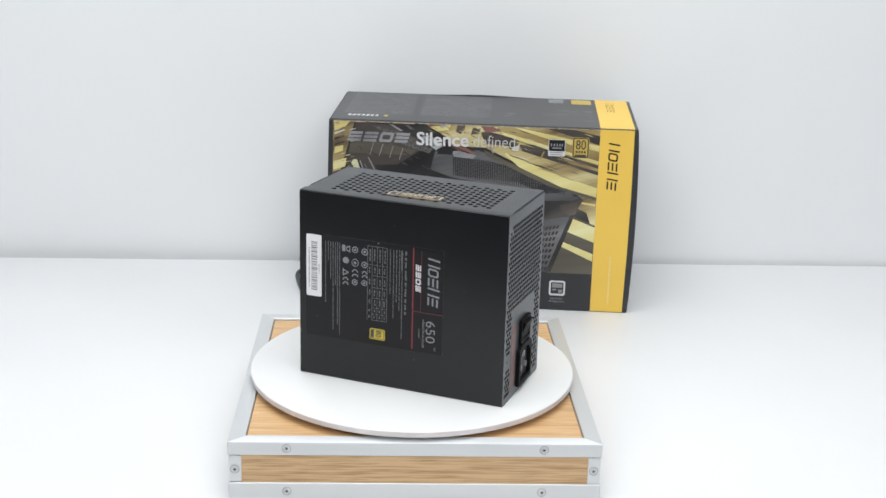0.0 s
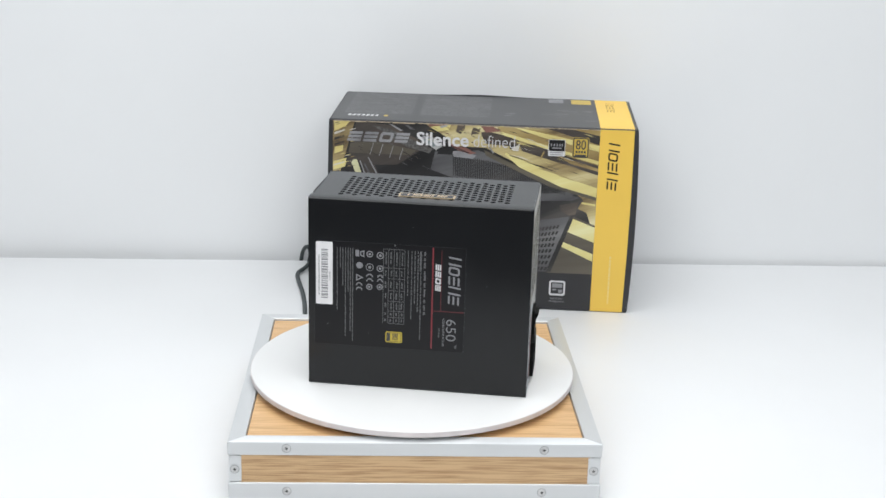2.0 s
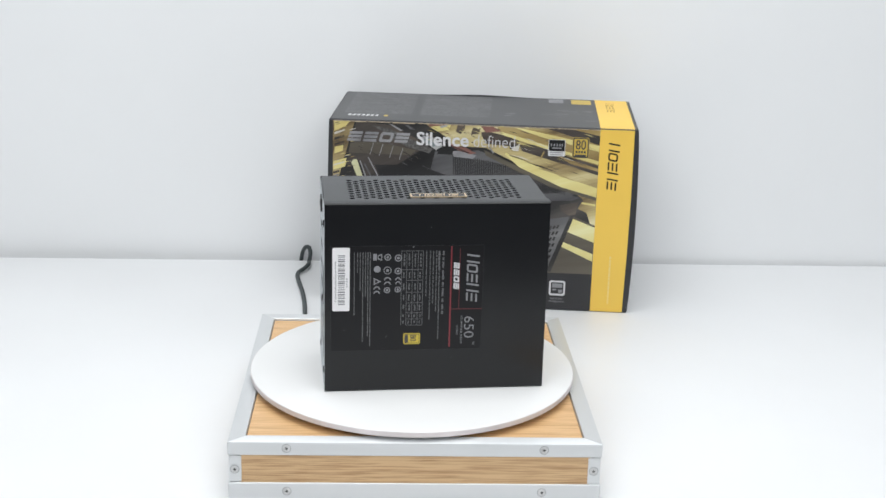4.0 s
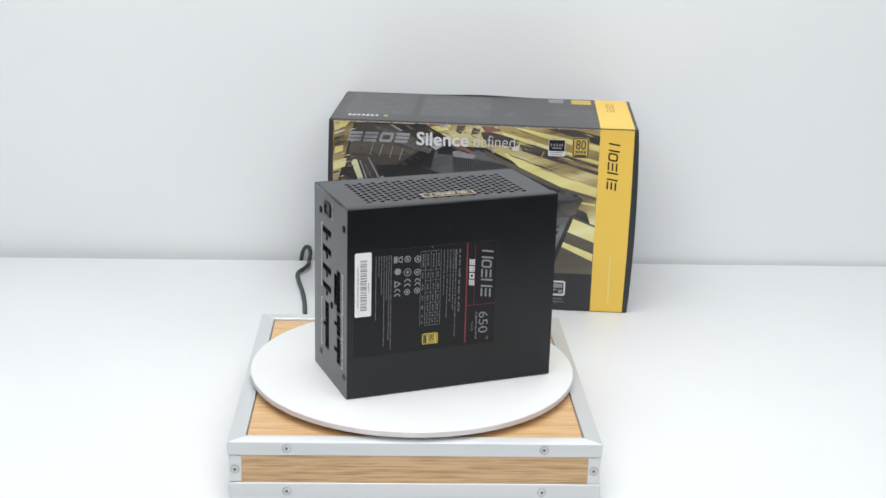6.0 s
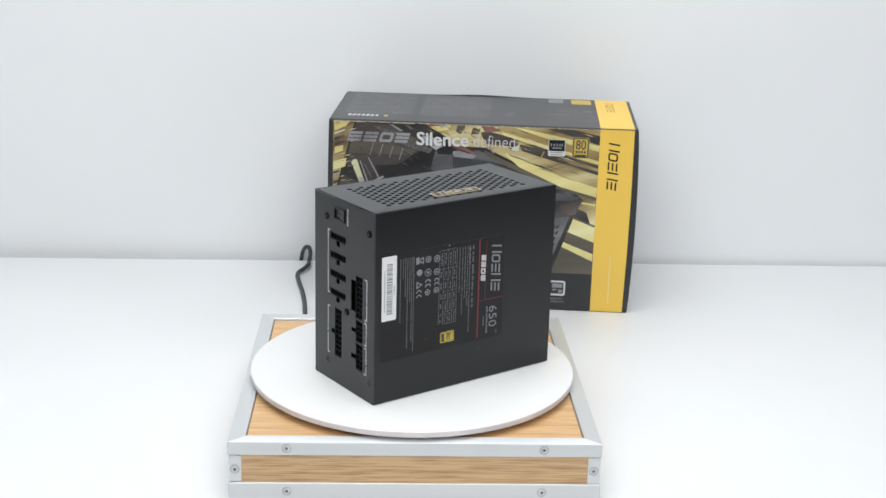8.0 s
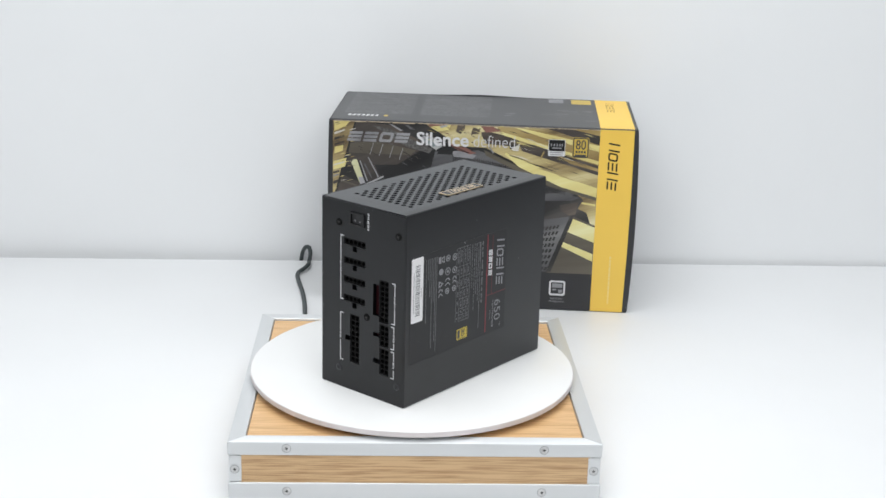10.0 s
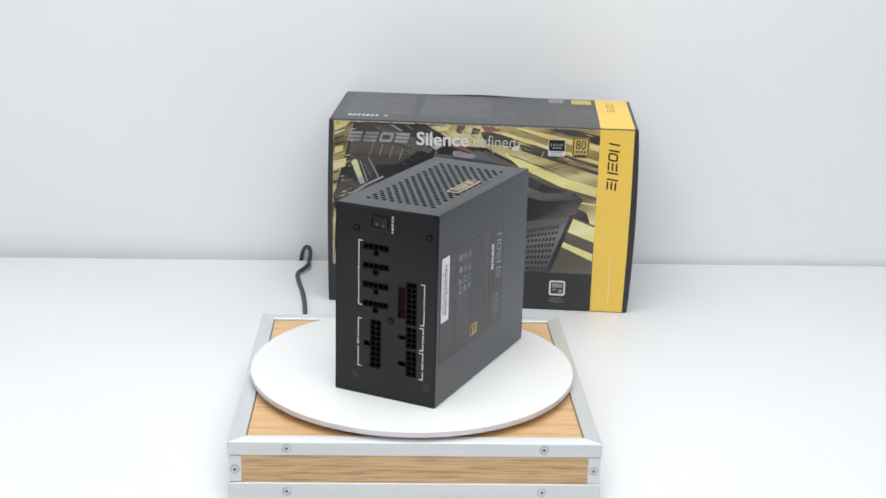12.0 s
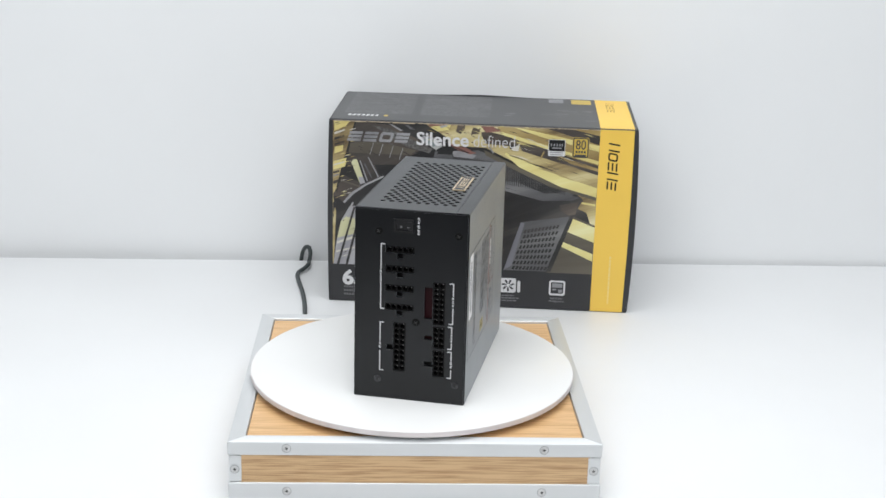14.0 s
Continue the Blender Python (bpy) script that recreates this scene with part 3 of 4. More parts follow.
    part("badge_mark", logo(bt, -13.0, -24.6, 31.0, 5.4, 1.0, BRAND, 0.00082, 0), M_BRASS, badge)
    for x, y in ((-38.0, 44.5), (12.5, 27.0), (-5.0, 131.0), (52.0, 88.0), (-70.0, 50.0)):
        part("dust_fleck", prism(mm(ngon(x, y, 0.22, 5)), 0.00013, 0.0003, FRONT), M_GREY_INK, p, "", 0)
    # Small pale speck near the label's upper edge.
    part("pale_speck", prism(mm(ngon(-18.2, 115.9, 0.5, 8)), 0.0001, 0.0004, FRONT), M_GREY_INK, p)
    # the printed label
    lab = part("printed_label", prism(mm(rounded(-80.5, 33.0, 35.6, 117.0, 1.0)), 0.00002, 0.00012, FRONT), M_LABEL, p, "black label with white and red print")
    L0 = 0.00013
    st = part("barcode_sticker", prism(mm(rounded(-79.1, 65.8, -66.1, 115.8, 1.2)), L0, 0.0003, FRONT), M_STICKER, p, "white barcode sticker")
    bars, z = bmesh.new(), 110.0
    while z > 71.5:
        h = rng.choice((0.35, 0.5, 0.8, 1.1))
        prism(mm(rect(-74.8, z - h, -69.7, z)), 0.0003, 0.00036, FRONT, bars)
        z -= h + rng.choice((0.4, 0.6, 0.9))
    part("barcode", bars, M_BARCODE, st)
    part("sticker_print", text_bars(FRONT, -68.2, 92, 85, 0.8, 0.0003, rng, (1, 2), 0.6, text_bars(FRONT, -76.6, 105, 72, 1.1, 0.0003, rng, (0.9, 1.2), 0.5)), M_GREY_INK, st)
    part("red_rule", prism(mm(rect(10.15, 35.4, 11.15, 116.2)), L0, 0.00026, FRONT), M_RED_INK, lab)
    thin = prism(mm(rect(16.9, 66.4, 17.5, 114.2)), L0, 0.00026, FRONT)
    prism(mm(rect(11.4, 65.6, 35.0, 66.3)), L0, 0.00026, FRONT, thin)
    part("dark_red_rule", thin, M_DEEP_RED, lab)
    part("brand_mark", logo(FRONT, 22.6, 110.0, 38.5, 9.6, 1.35, BRAND, L0), M_GREY_INK, lab, "grey brand mark of plain shapes")
    part("series_mark", logo(FRONT, 12.7, 103.4, 21.8, 4.8, 1.15, SERIES, L0), M_WHITE_INK, lab, "white series mark of plain shapes")
    part("wattage", lettering("650", 11.0 * MM, FRONT @ Matrix.Translation((21.8 * MM, 60.4 * MM, L0 + 0.0001)) @ ROW, squeeze=1.12, bold=-0.00008), M_GREY_INK, lab, "printed number 650")
    part("wattage_unit", lettering("W", 3.0 * MM, FRONT @ Matrix.Translation((28.2 * MM, 39.4 * MM, L0 + 0.0001)) @ ROW), M_DIM_INK, lab)
    part("wattage_note", lettering("CONTINUOUS", 2.2 * MM, FRONT @ Matrix.Translation((18.9 * MM, 60.4 * MM, L0 + 0.0001)) @ ROW, squeeze=1.55), M_GREY_INK, lab)
    part("wattage_note", lettering("POWER", 1.9 * MM, FRONT @ Matrix.Translation((15.6 * MM, 52.6 * MM, L0 + 0.0001)) @ ROW, squeeze=1.2), M_DIM_INK, lab)
    part("label_border", sheet(mm(rounded(-80.3, 33.2, 35.4, 116.8, 0.9)), [mm(rounded(-80.0, 33.5, 35.1, 116.5, 0.8))], 0.00005, FRONT @ Matrix.Translation((0, 0, L0 + 0.00005))), M_BORDER, lab, "", 0)
    grid = bmesh.new()
    for x in (-27.1, -23.2, -18.9, -14.6, -10.8):
        prism(mm(rect(x - 0.17, 53.5, x + 0.17, 112.8)), L0, 0.00024, FRONT, grid)
    for z in (112.8, 98.0, 89.5, 80.0, 71.5, 63.5, 58.5, 53.5):
        prism(mm(rect(-26.9 if z > 90 else -23.0, z - 0.17, -11.0, z + 0.17)), L0, 0.00022, FRONT, grid)
    part("rating_table", grid, M_DIM_INK, lab, "thin grey printed rating table")
    cells = bmesh.new()
    for x in (-25.2, -21.0, -16.8, -12.7):
        for z0, z1 in ((110.5, 100), (96, 91.5), (87, 82), (78, 73), (70, 65), (62, 60), (57, 55)):
            text_bars(FRONT, x + rng.uniform(-0.3, 0.3), z0, z1, 1.3, L0, rng, (1.5, 3.5), 0.6, cells)
    part("table_print", cells, M_DIM_INK, lab)
    lines = bmesh.new()
    for x, z1 in ((-8.2, 77.0), (-5.4, 57.0), (-3.0, 70.0), (-0.6, 63.0), (1.6, 42.0)):
        text_bars(FRONT, x, 112.6, z1, 0.9, L0, rng, (1.5, 5.0), 0.9, lines)
    part("small_print", lines, M_DIM_INK, lab)
    bright = text_bars(FRONT, 4.6, 112.4, 60.0, 1.7, L0, rng, (2.5, 7.5), 2.0)
    text_bars(FRONT, 1.4, 112.2, 97.5, 1.7, L0 + 0.00012, rng, (14, 14.5), 1, bright)
    part("heading_print", bright, M_DIM_INK, lab)
    fine = bmesh.new()
    for x, z1 in ((-62.6, 62.0), (-60.2, 96.0), (-58.2, 81.0), (-56.2, 40.0), (-54.2, 76.0), (-52.4, 44.5), (-50.6, 37.0)):
        text_bars(FRONT, x, 112.0, z1, 0.85, L0, rng, (1.5, 6.0), 0.8, fine)
    part("warning_print", fine, M_DIM_INK, lab)
    # approval marks: rings, a triangle, a bin and pairs of arcs as plain shapes
    lift = FRONT @ Matrix.Translation((0, 0, L0 + 0.00012))

    def mark(bm):
        part("approval_mark", bm, M_GREY_INK, lab, "", 0)

    for x, y, r, t in ((-37.6, 108.0, 2.9, 0.8), (-29.6, 107.3, 3.1, 0.8), (-37.6, 97.6, 3.4, 0.6), (-29.7, 97.0, 2.9, 0.7), (-37.8, 82.0, 2.7, 0.8), (-29.8, 82.4, 2.6, 0.7)):
        mark(prism(mm(ngon(x, y, r * 0.36, 8)), L0, 0.00025, FRONT, sheet(mm(ngon(x, y, r * 0.9, 20)), [mm(ngon(x, y, r * 0.9 - t, 20))], 0.00012, lift)))
    mark(prism(mm(ngon(-45.4, 98.7, 2.6, 18)), L0, 0.00025, FRONT))
    mark(sheet(mm([(-48.0, 92.0), (-42.4, 89.0), (-48.0, 86.0)]), [mm([(-47.1, 90.5), (-44.4, 89.0), (-47.1, 87.5)])], 0.00012, lift))
    bin_mark = prism(mm(rect(-48.6, 105.6, -45.8, 110.8)), L0, 0.00025, FRONT)
    mark(join(bin_mark, sheet(mm([(-45.0, 106.5), (-41.8, 105.2), (-41.8, 110.8), (-45.0, 109.6)]), [mm([(-44.4, 107.3), (-42.5, 106.4), (-42.5, 109.6), (-44.4, 108.8)])], 0.00012, lift)))
    for x, y, w in ((-45.6, 83.8, 5.0), (-45.6, 80.2, 5.0), (-37.6, 91.0, 5.4), (-37.6, 87.4, 5.4), (-29.6, 90.8, 4.4), (-29.6, 87.6, 4.4)):
        arc = [radians(18 * q) for q in range(11)]
        half = [(x + w / 2 * math.cos(t), y - 1.1 + 2.5 * math.sin(t)) for t in arc]
        half += [(x + (w / 2 - 0.9) * math.cos(t), y - 1.1 + 1.6 * math.sin(t)) for t in arc[::-1]]
        mark(prism(mm(half), L0, 0.00025, FRONT))
    gb = part("gold_rating_mark", prism(mm(rounded(-24.8, 38.1, -12.0, 46.9, 1.2)), L0, 0.00024, FRONT), M_LEMON, lab, "yellow-gold rating mark with number 80")
    part("mark_border", sheet(mm(rounded(-24.1, 38.8, -12.7, 46.2, 0.9)), [mm(rounded(-23.7, 39.2, -13.1, 45.8, 0.7))], 0.00005, FRONT @ Matrix.Translation((0, 0, 0.0003))), M_INK, gb)
    part("mark_number", lettering("80", 6.6 * MM, FRONT @ Matrix.Translation((-19.6 * MM, 45.6 * MM, 0.00028)) @ ROW, thick=0.0001, squeeze=0.82, bold=0.0001), M_INK, gb)
    part("mark_print", prism(mm(rect(-23.6, 39.4, -21.2, 45.6)), 0.00024, 0.00029, FRONT), M_INK, gb)
    return p


PSU = power_supply()


# ---------------------------------------------------------------- the retail carton
QW, QD, QH = 0.3083, 0.1395, 0.1919
QM = pose(0.0704, 0.2881, 0.0, 0, 0, -5.56) @ Matrix.Translation((-QW / 2, 0, 0))
QF = plane_of((0, 0, 0), (1, 0, 0), (0, 0, 1))
TILT = 0.0026 / QD
QT = plane_of((0, 0, QH), (1, 0, 0), Vector((0, 1, TILT)).normalized())


def carton():
    rng = random.Random(9)
    c = empty("retail_carton", QM, "black and yellow printed cardboard box standing against the wall", "box")
    body = bmesh.new()
    bmesh.ops.create_cube(body, size=1)
    bmesh.ops.subdivide_edges(body, edges=body.edges[:], cuts=11, use_grid_fill=True)
    for v in body.verts:
        u, w, h = v.co.x + 0.5, v.co.y + 0.5, v.co.z + 0.5
        bow = math.sin(math.pi * h) ** 0.8
        x = u * QW + (0.0030 * bow if u > 0.999 else -0.0014 * bow if u < 0.001 else 0.0)
        v.co = (x, w * QD, h * QH + (TILT * w * QD if h > 0.5 else 0.0))
    sharp = [e for e in body.edges if len(e.link_faces) == 2 and e.calc_face_angle() > 0.9]
    bmesh.ops.bevel(body, geom=sharp, offset=0.0016, segments=3, affect="EDGES", profile=0.5)
    part("body", body, M_BOX_BLACK, c, "slightly worn black cardboard box")

    def ink(name, mat, points, layer, label="", face=QF):
        """A printed patch; higher layers overprint lower ones."""
        return part(name, prism(mm(points), 0.00003 + 0.00006 * layer, 0.00008 + 0.00006 * layer, face), mat, c, label, 0)

    # front: picture, yellow band, black band below
    ink("picture", M_ART_GOLD, rect(4.2, 40.3, 270.5, 190.6), 0, "printed picture of gold streaks and black hardware")
    ink("yellow_band", M_BOX_YELLOW, [(270.5, 0.8), (303.2, 0.8), (304.4, 60), (304.8, 120), (304.2, 190.9), (270.5, 190.9)], 0, "plain yellow printed band")
    ink("black_band", M_BOX_BLACK, rect(4.2, 0.8, 270.5, 40.3), 0)
    ink("lid_yellow", M_BOX_YELLOW, rect(270.5, 1.0, 304.6, QD / MM - 1.2), 0, "", QT)
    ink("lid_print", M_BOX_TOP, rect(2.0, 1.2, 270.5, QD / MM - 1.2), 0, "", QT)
    # the dark hardware of the picture
    ink("dark_shape", M_ART_DARK, [(26.1, 190.4), (94, 190.4), (123.9, 169), (157.8, 168), (247.2, 126.3), (256, 119.7), (270.3, 80.1), (270.3, 40.3), (34.2, 40.3), (10.6, 80.8), (4.7, 110.4), (13.8, 146.1)], 1)
    ink("brown_plate", M_ART_BROWN, [(27.7, 190), (61.3, 187.5), (84, 179.8), (97.5, 166.8), (84.5, 157.6), (69.4, 147.4), (17.1, 145.3)], 2)
    ink("bronze_sheen", M_ART_TAUPE, [(21.7, 168.1), (44.5, 170.9), (88.1, 163), (82.6, 157.6), (19.9, 158)], 3)
    ink("black_wedge", M_ART_DARK, [(58.4, 190.4), (97, 190.4), (121.8, 175.1), (112.7, 165.1), (87.9, 175.1), (74.6, 181.3)], 3)
    ink("mottled_strip", M_ART_MOTTLE, [(43.4, 186.8), (61.3, 183.7), (86.1, 172.5), (105.1, 165.2), (101.4, 160.2), (78.6, 166.1), (55.7, 179.6)], 4)
    ink("grey_slash", M_ART_SILVER, [(60.3, 188.8), (64.1, 188.2), (74.6, 182.5), (71.2, 182.3)], 5)
    ink("grey_slash", M_ART_GREY, [(76, 188.6), (79.2, 188.4), (86.2, 184.1), (82.1, 183.9)], 5)
    ink("silver_piece", M_ART_SILVER, [(89.4, 176.1), (102, 178.9), (114.8, 168.3), (108, 163.8), (101.3, 168.5)], 5)
    ink("silver_edge", M_ART_TEAL, [(93.6, 174), (102, 177), (109.7, 169.2), (105.1, 167.1)], 6)
    ink("black_block", M_ART_DARK, [(112.6, 165.5), (116.2, 172.4), (125.8, 166), (124.1, 159.8), (109, 160)], 6)
    # pink, gold and bronze pieces along the top fold
    ink("pink_strip", M_ART_RED, [(100.7, 190.4), (138.1, 190.4), (136.3, 190.4), (100.8, 188)], 6)
    ink("gold_blade", M_ART_LIGHT, [(100.8, 187.3), (122.3, 190.4), (120.1, 185), (109.4, 183)], 7)
    ink("pale_glint", M_ART_SILVER, [(111.1, 188.4), (119.5, 190.4), (118.1, 188.3), (112.5, 186.6)], 8)
    ink("gold_box", M_ART_GOLD, [(124.7, 190.4), (154.2, 190.4), (152.7, 179.5), (138.5, 182.8), (127.3, 181.4)], 6)
    ink("brown_square", M_ART_BROWN, [(127.2, 183.7), (128.9, 190.4), (136.8, 190.4), (135.6, 185.2), (132, 181.2)], 7)
    ink("brown_square", M_ART_BROWN, [(142, 180.8), (144.3, 188.2), (151.9, 187.7), (150.2, 182.3)], 7)
    ink("russet_wedge", M_ART_RED, [(151.7, 190.4), (162.6, 190.4), (173.1, 185.5), (157.2, 183.7)], 7)
    ink("brown_block", M_ART_BROWN, [(151.6, 183.5), (159.1, 184.9), (191.2, 178.2), (189.6, 170.4), (157.6, 172.1)], 6)
    # broad slanted bars
    ink("bronze_bar", M_ART_BRONZE, [(168, 190.4), (190.5, 190.4), (270.3, 177.4), (270.3, 153.5), (223.4, 167.5), (172.2, 183.2)], 5)
    ink("light_bar", M_ART_LIGHT, [(174.1, 190.4), (186.8, 190.4), (270.3, 174.4), (270.3, 168.3), (213.5, 180.9), (183.2, 190.4)], 7)
    ink("bronze_bar", M_ART_BRONZE, [(207.3, 190.4), (269.7, 190.4), (270.1, 184.1), (240.9, 190.4)], 7)
    ink("dark_wedge", M_ART_BROWN, [(217.7, 190), (240.9, 190.4), (270.3, 184.3), (270.3, 175.1)], 8)
    ink("light_line", M_ART_LIGHT, [(172.2, 185.1), (200.5, 177.8), (270.3, 158.7), (270.3, 155.2), (217.8, 168.9), (174.2, 181.7)], 8)
    ink("dark_wedge", M_ART_BROWN, [(191, 173.2), (204.5, 173.3), (238.7, 162.8), (270.3, 154.1), (270.3, 144.4), (237.2, 154.1), (193.5, 166.4)], 8)
    ink("sheen", M_ART_BRONZE, [(227.4, 163.3), (242.6, 159.1), (270.3, 151.3), (270.3, 148.2), (242.8, 155.2)], 9)
    ink("light_bar", M_ART_LIGHT, [(175.8, 163), (186.3, 160.3), (226.5, 144.5), (270.3, 131.2), (270, 121.4), (234.7, 129.7), (192.4, 149)], 7)
    ink("taupe_edge", M_ART_TAUPE, [(156, 166.1), (163.6, 162.5), (192.4, 149.4), (234.7, 130.7), (269.5, 121.8), (269.7, 118.3), (223.4, 130.8), (186.8, 146.8), (158.1, 160.4)], 8)
    ink("pale_line", M_ART_SILVER, [(160, 169.3), (161.5, 169.7), (166.6, 163.4), (165.1, 162.6)], 9)
    ink("pale_line", M_ART_LIGHT, [(177.1, 163.8), (179.4, 163.9), (184.9, 157.2), (182.7, 156.7)], 9)
    ink("white_flake", M_ART_PALE, [(182.6, 167.9), (191.4, 173.6), (190.2, 165.9), (184.9, 166.4)], 10)
    ink("ink_fleck", M_ART_DARK, [(181, 170.1), (183.9, 172.1), (186.2, 170.7), (182.2, 167.5)], 11)
    ink("pale_line", M_ART_BRONZE, [(215.1, 166.8), (216.6, 166.5), (213.2, 158.7), (211.7, 159.2)], 10)
    # red stripes and the woven grey mesh
    ink("red_slash", M_ART_RED, [(119.1, 171.5), (127.6, 169.6), (148.6, 162.3), (142, 160.9), (129.6, 165)], 6)
    ink("dark_slash", M_ART_DARK, [(123.9, 168.6), (126.7, 168), (142, 162.4), (139.2, 161.9)], 7)
    ink("red_slash", M_ART_RED, [(131.4, 168.6), (137.1, 167.6), (143.8, 164.8), (139.1, 164.6)], 6)
    ink("white_slab", M_ART_SILVER, [(124, 162.9), (129.7, 164.2), (148.6, 160), (145, 156.4), (126.1, 157.9)], 5)
    ink("mesh_top", M_ART_GREY, [(107.1, 162.6), (124.1, 160.9), (150, 165.4), (183.8, 152.9), (247.9, 123.4), (239.1, 119), (216.4, 119.2), (177.9, 128.2), (124.8, 136.5), (102.9, 143.8)], 3)
    ink("silver_edge", M_ART_GREY, [(178, 127.6), (216.3, 119.8), (246.8, 122.2), (253.7, 120.7), (247.1, 117.5), (216.5, 115.7), (178.1, 124.7)], 4)
    ink("brown_face", M_ART_DARK, [(178.1, 123.5), (216.6, 114.5), (250.6, 115.9), (250.3, 100.6), (217.4, 98), (179, 99.9)], 4)
    ink("bronze_glow", M_ART_BROWN, [(233.7, 112.1), (252.5, 115.8), (250.3, 102.9), (243.8, 101.5), (235.9, 106.3)], 5)
    ink("gold_patch", M_ART_GOLD, [(255.6, 116.5), (269.6, 115.5), (270.3, 101.4), (252.5, 108.9)], 5)
    ink("gold_line", M_ART_LIGHT, [(256.2, 116.1), (269.5, 114.4), (269.6, 112.4), (255.6, 114.2)], 6)
    ink("taupe_field", M_ART_TAUPE, [(248, 100.9), (270.3, 92), (270.3, 40.3), (224.6, 40.3)], 4)
    ink("light_patch", M_ART_LIGHT, [(247.7, 98.5), (270.3, 90), (270.3, 74.1), (243.1, 84.4)], 5)
    ink("grey_bar", M_ART_TAUPE, [(243.2, 84), (270.3, 73.6), (270.1, 62.4), (239.5, 73.5)], 5)
    ink("light_patch", M_ART_LIGHT, [(239.5, 73.5), (269.9, 62), (269.8, 54), (237.9, 68.6)], 6)
    ink("perforated_face", M_ART_GREY, [(195.7, 92.7), (244.8, 100.7), (223.5, 41.4), (180, 41.1)], 5)
    ink("pale_sheen", M_ART_SLATE, [(195.7, 92.3), (199.6, 91.9), (188.1, 46.3), (180.3, 41.5)], 6)
    ink("dark_rim", M_ART_DARK, [(244.8, 100.7), (248.1, 98.1), (228.1, 41.4), (223.1, 41.6)], 6)
    # lamp, rim and cables along the other edge
    ink("light_patch", M_ART_LIGHT, [(4.4, 148.5), (18, 152.5), (16.7, 143.5), (4.5, 139.9)], 4)
    ink("pale_line", M_ART_PALE, [(4.8, 145.4), (16.7, 148.9), (16.3, 147.8), (4.8, 143.8)], 5)
    ink("brown_box", M_ART_BROWN, [(13.3, 134.8), (32.5, 127.7), (32.1, 123), (15.7, 105.7), (7.2, 112.1)], 4)
    ink("box_ridge", M_ART_TAUPE, [(12.3, 130), (31.7, 123.7), (31.4, 122.5), (12, 128.4)], 5)
    ink("lamp_glint", M_ART_LIME, [(22.8, 148), (25, 151.2), (28.5, 151.4), (36.7, 127.9), (31.7, 126.5)], 5)
    ink("violet_glint", M_ART_VIOLET, [(30.1, 133.5), (34.7, 133.3), (37.1, 127.5), (32.1, 125.7)], 6)
    ink("lamp_frame", M_ART_BROWN, [(31.5, 150.7), (39.5, 154.5), (42.9, 153.1), (52.7, 134), (39.7, 128.4)], 4)
    ink("frame_line", M_ART_SILVER, [(31.2, 149.9), (32.3, 150.3), (39.7, 130), (38.6, 129.1)], 6)
    ink("frame_line", M_ART_SILVER, [(39.1, 154.1), (40.6, 153.8), (51.1, 134.3), (50, 133.5)], 6)
    ink("frame_line", M_ART_GREY, [(35.4, 147), (36.9, 147.8), (43.9, 133.7), (42.8, 132.8)], 6)
    ink("dark_disc", M_ART_DARK, [(7.6, 98.6), (17.2, 106.6), (26.8, 114.9), (40.1, 125.3), (57.3, 133.2), (59.6, 100.8), (29.2, 40.3), (5.4, 40.3)], 5)
    ink("cable_rim", M_ART_SILVER, [(14.5, 106.5), (22.9, 116.7), (37.5, 126.7), (55.7, 135.7), (56.1, 134.1), (38.6, 124.8), (24.9, 114.8), (16.5, 105.3)], 7)
    ink("cable_glow", M_ART_VIOLET, [(13.1, 87.3), (20.7, 101.2), (26.9, 103), (28.1, 40.3), (5, 40.3), (7.7, 62.6)], 6)
    ink("cable_glow", M_ART_LIME, [(12.3, 85.7), (17.7, 91.1), (27, 89.5), (27.1, 73.5), (8.8, 68.3)], 7)
    ink("pale_line", M_ART_PALE, [(8.8, 64.6), (27.1, 71.5), (27.1, 69), (8.5, 61.8)], 8)
    ink("pale_line", M_ART_PALE, [(7.7, 54.5), (27.1, 59.4), (27.2, 58.2), (7.3, 52.4)], 8)
    ink("cable_rim", M_ART_SILVER, [(16.5, 92.6), (24.2, 106.9), (25.7, 106.1), (18.5, 91.1)], 8)
    ink("black_cable", M_ART_DARK, [(25.3, 101.4), (27.3, 101.4), (10.9, 40.3), (8.5, 40.3)], 9)
    ink("black_cable", M_ART_DARK, [(27, 79.5), (28.2, 75.5), (19.9, 40.3), (17.5, 40.3)], 9)
    ink("edge_streak", M_ART_BROWN, [(4.5, 137.9), (10.9, 139.7), (10.5, 137.4), (4.5, 135.6)], 5)
    ink("edge_streak", M_ART_SILVER, [(4.5, 134), (10.4, 135.8), (10, 134.2), (4.5, 132.4)], 5)
    ink("edge_streak", M_ART_BROWN, [(4.5, 128.1), (9.7, 129.9), (9.3, 126.4), (4.5, 124.6)], 5)
    ink("edge_streak", M_ART_GOLD, [(4.5, 120.3), (8.8, 122), (8.4, 120.8), (4.5, 119.1)], 5)
    ink("edge_streak", M_ART_BROWN, [(4.5, 115.9), (8.2, 117.7), (7.9, 112.9), (4.5, 111.2)], 5)
    ink("edge_streak", M_ART_DARK, [(4.5, 106), (7.1, 107.7), (6.7, 100.2), (4.5, 98.5)], 5)
    ink("edge_streak", M_ART_TAUPE, [(4.5, 98.5), (6.2, 100.1), (5.8, 96.6), (4.5, 94.9)], 5)
    ink("edge_streak", M_ART_BROWN, [(4.5, 93.3), (5.5, 95), (5.2, 90.1), (4.5, 88.5)], 5)
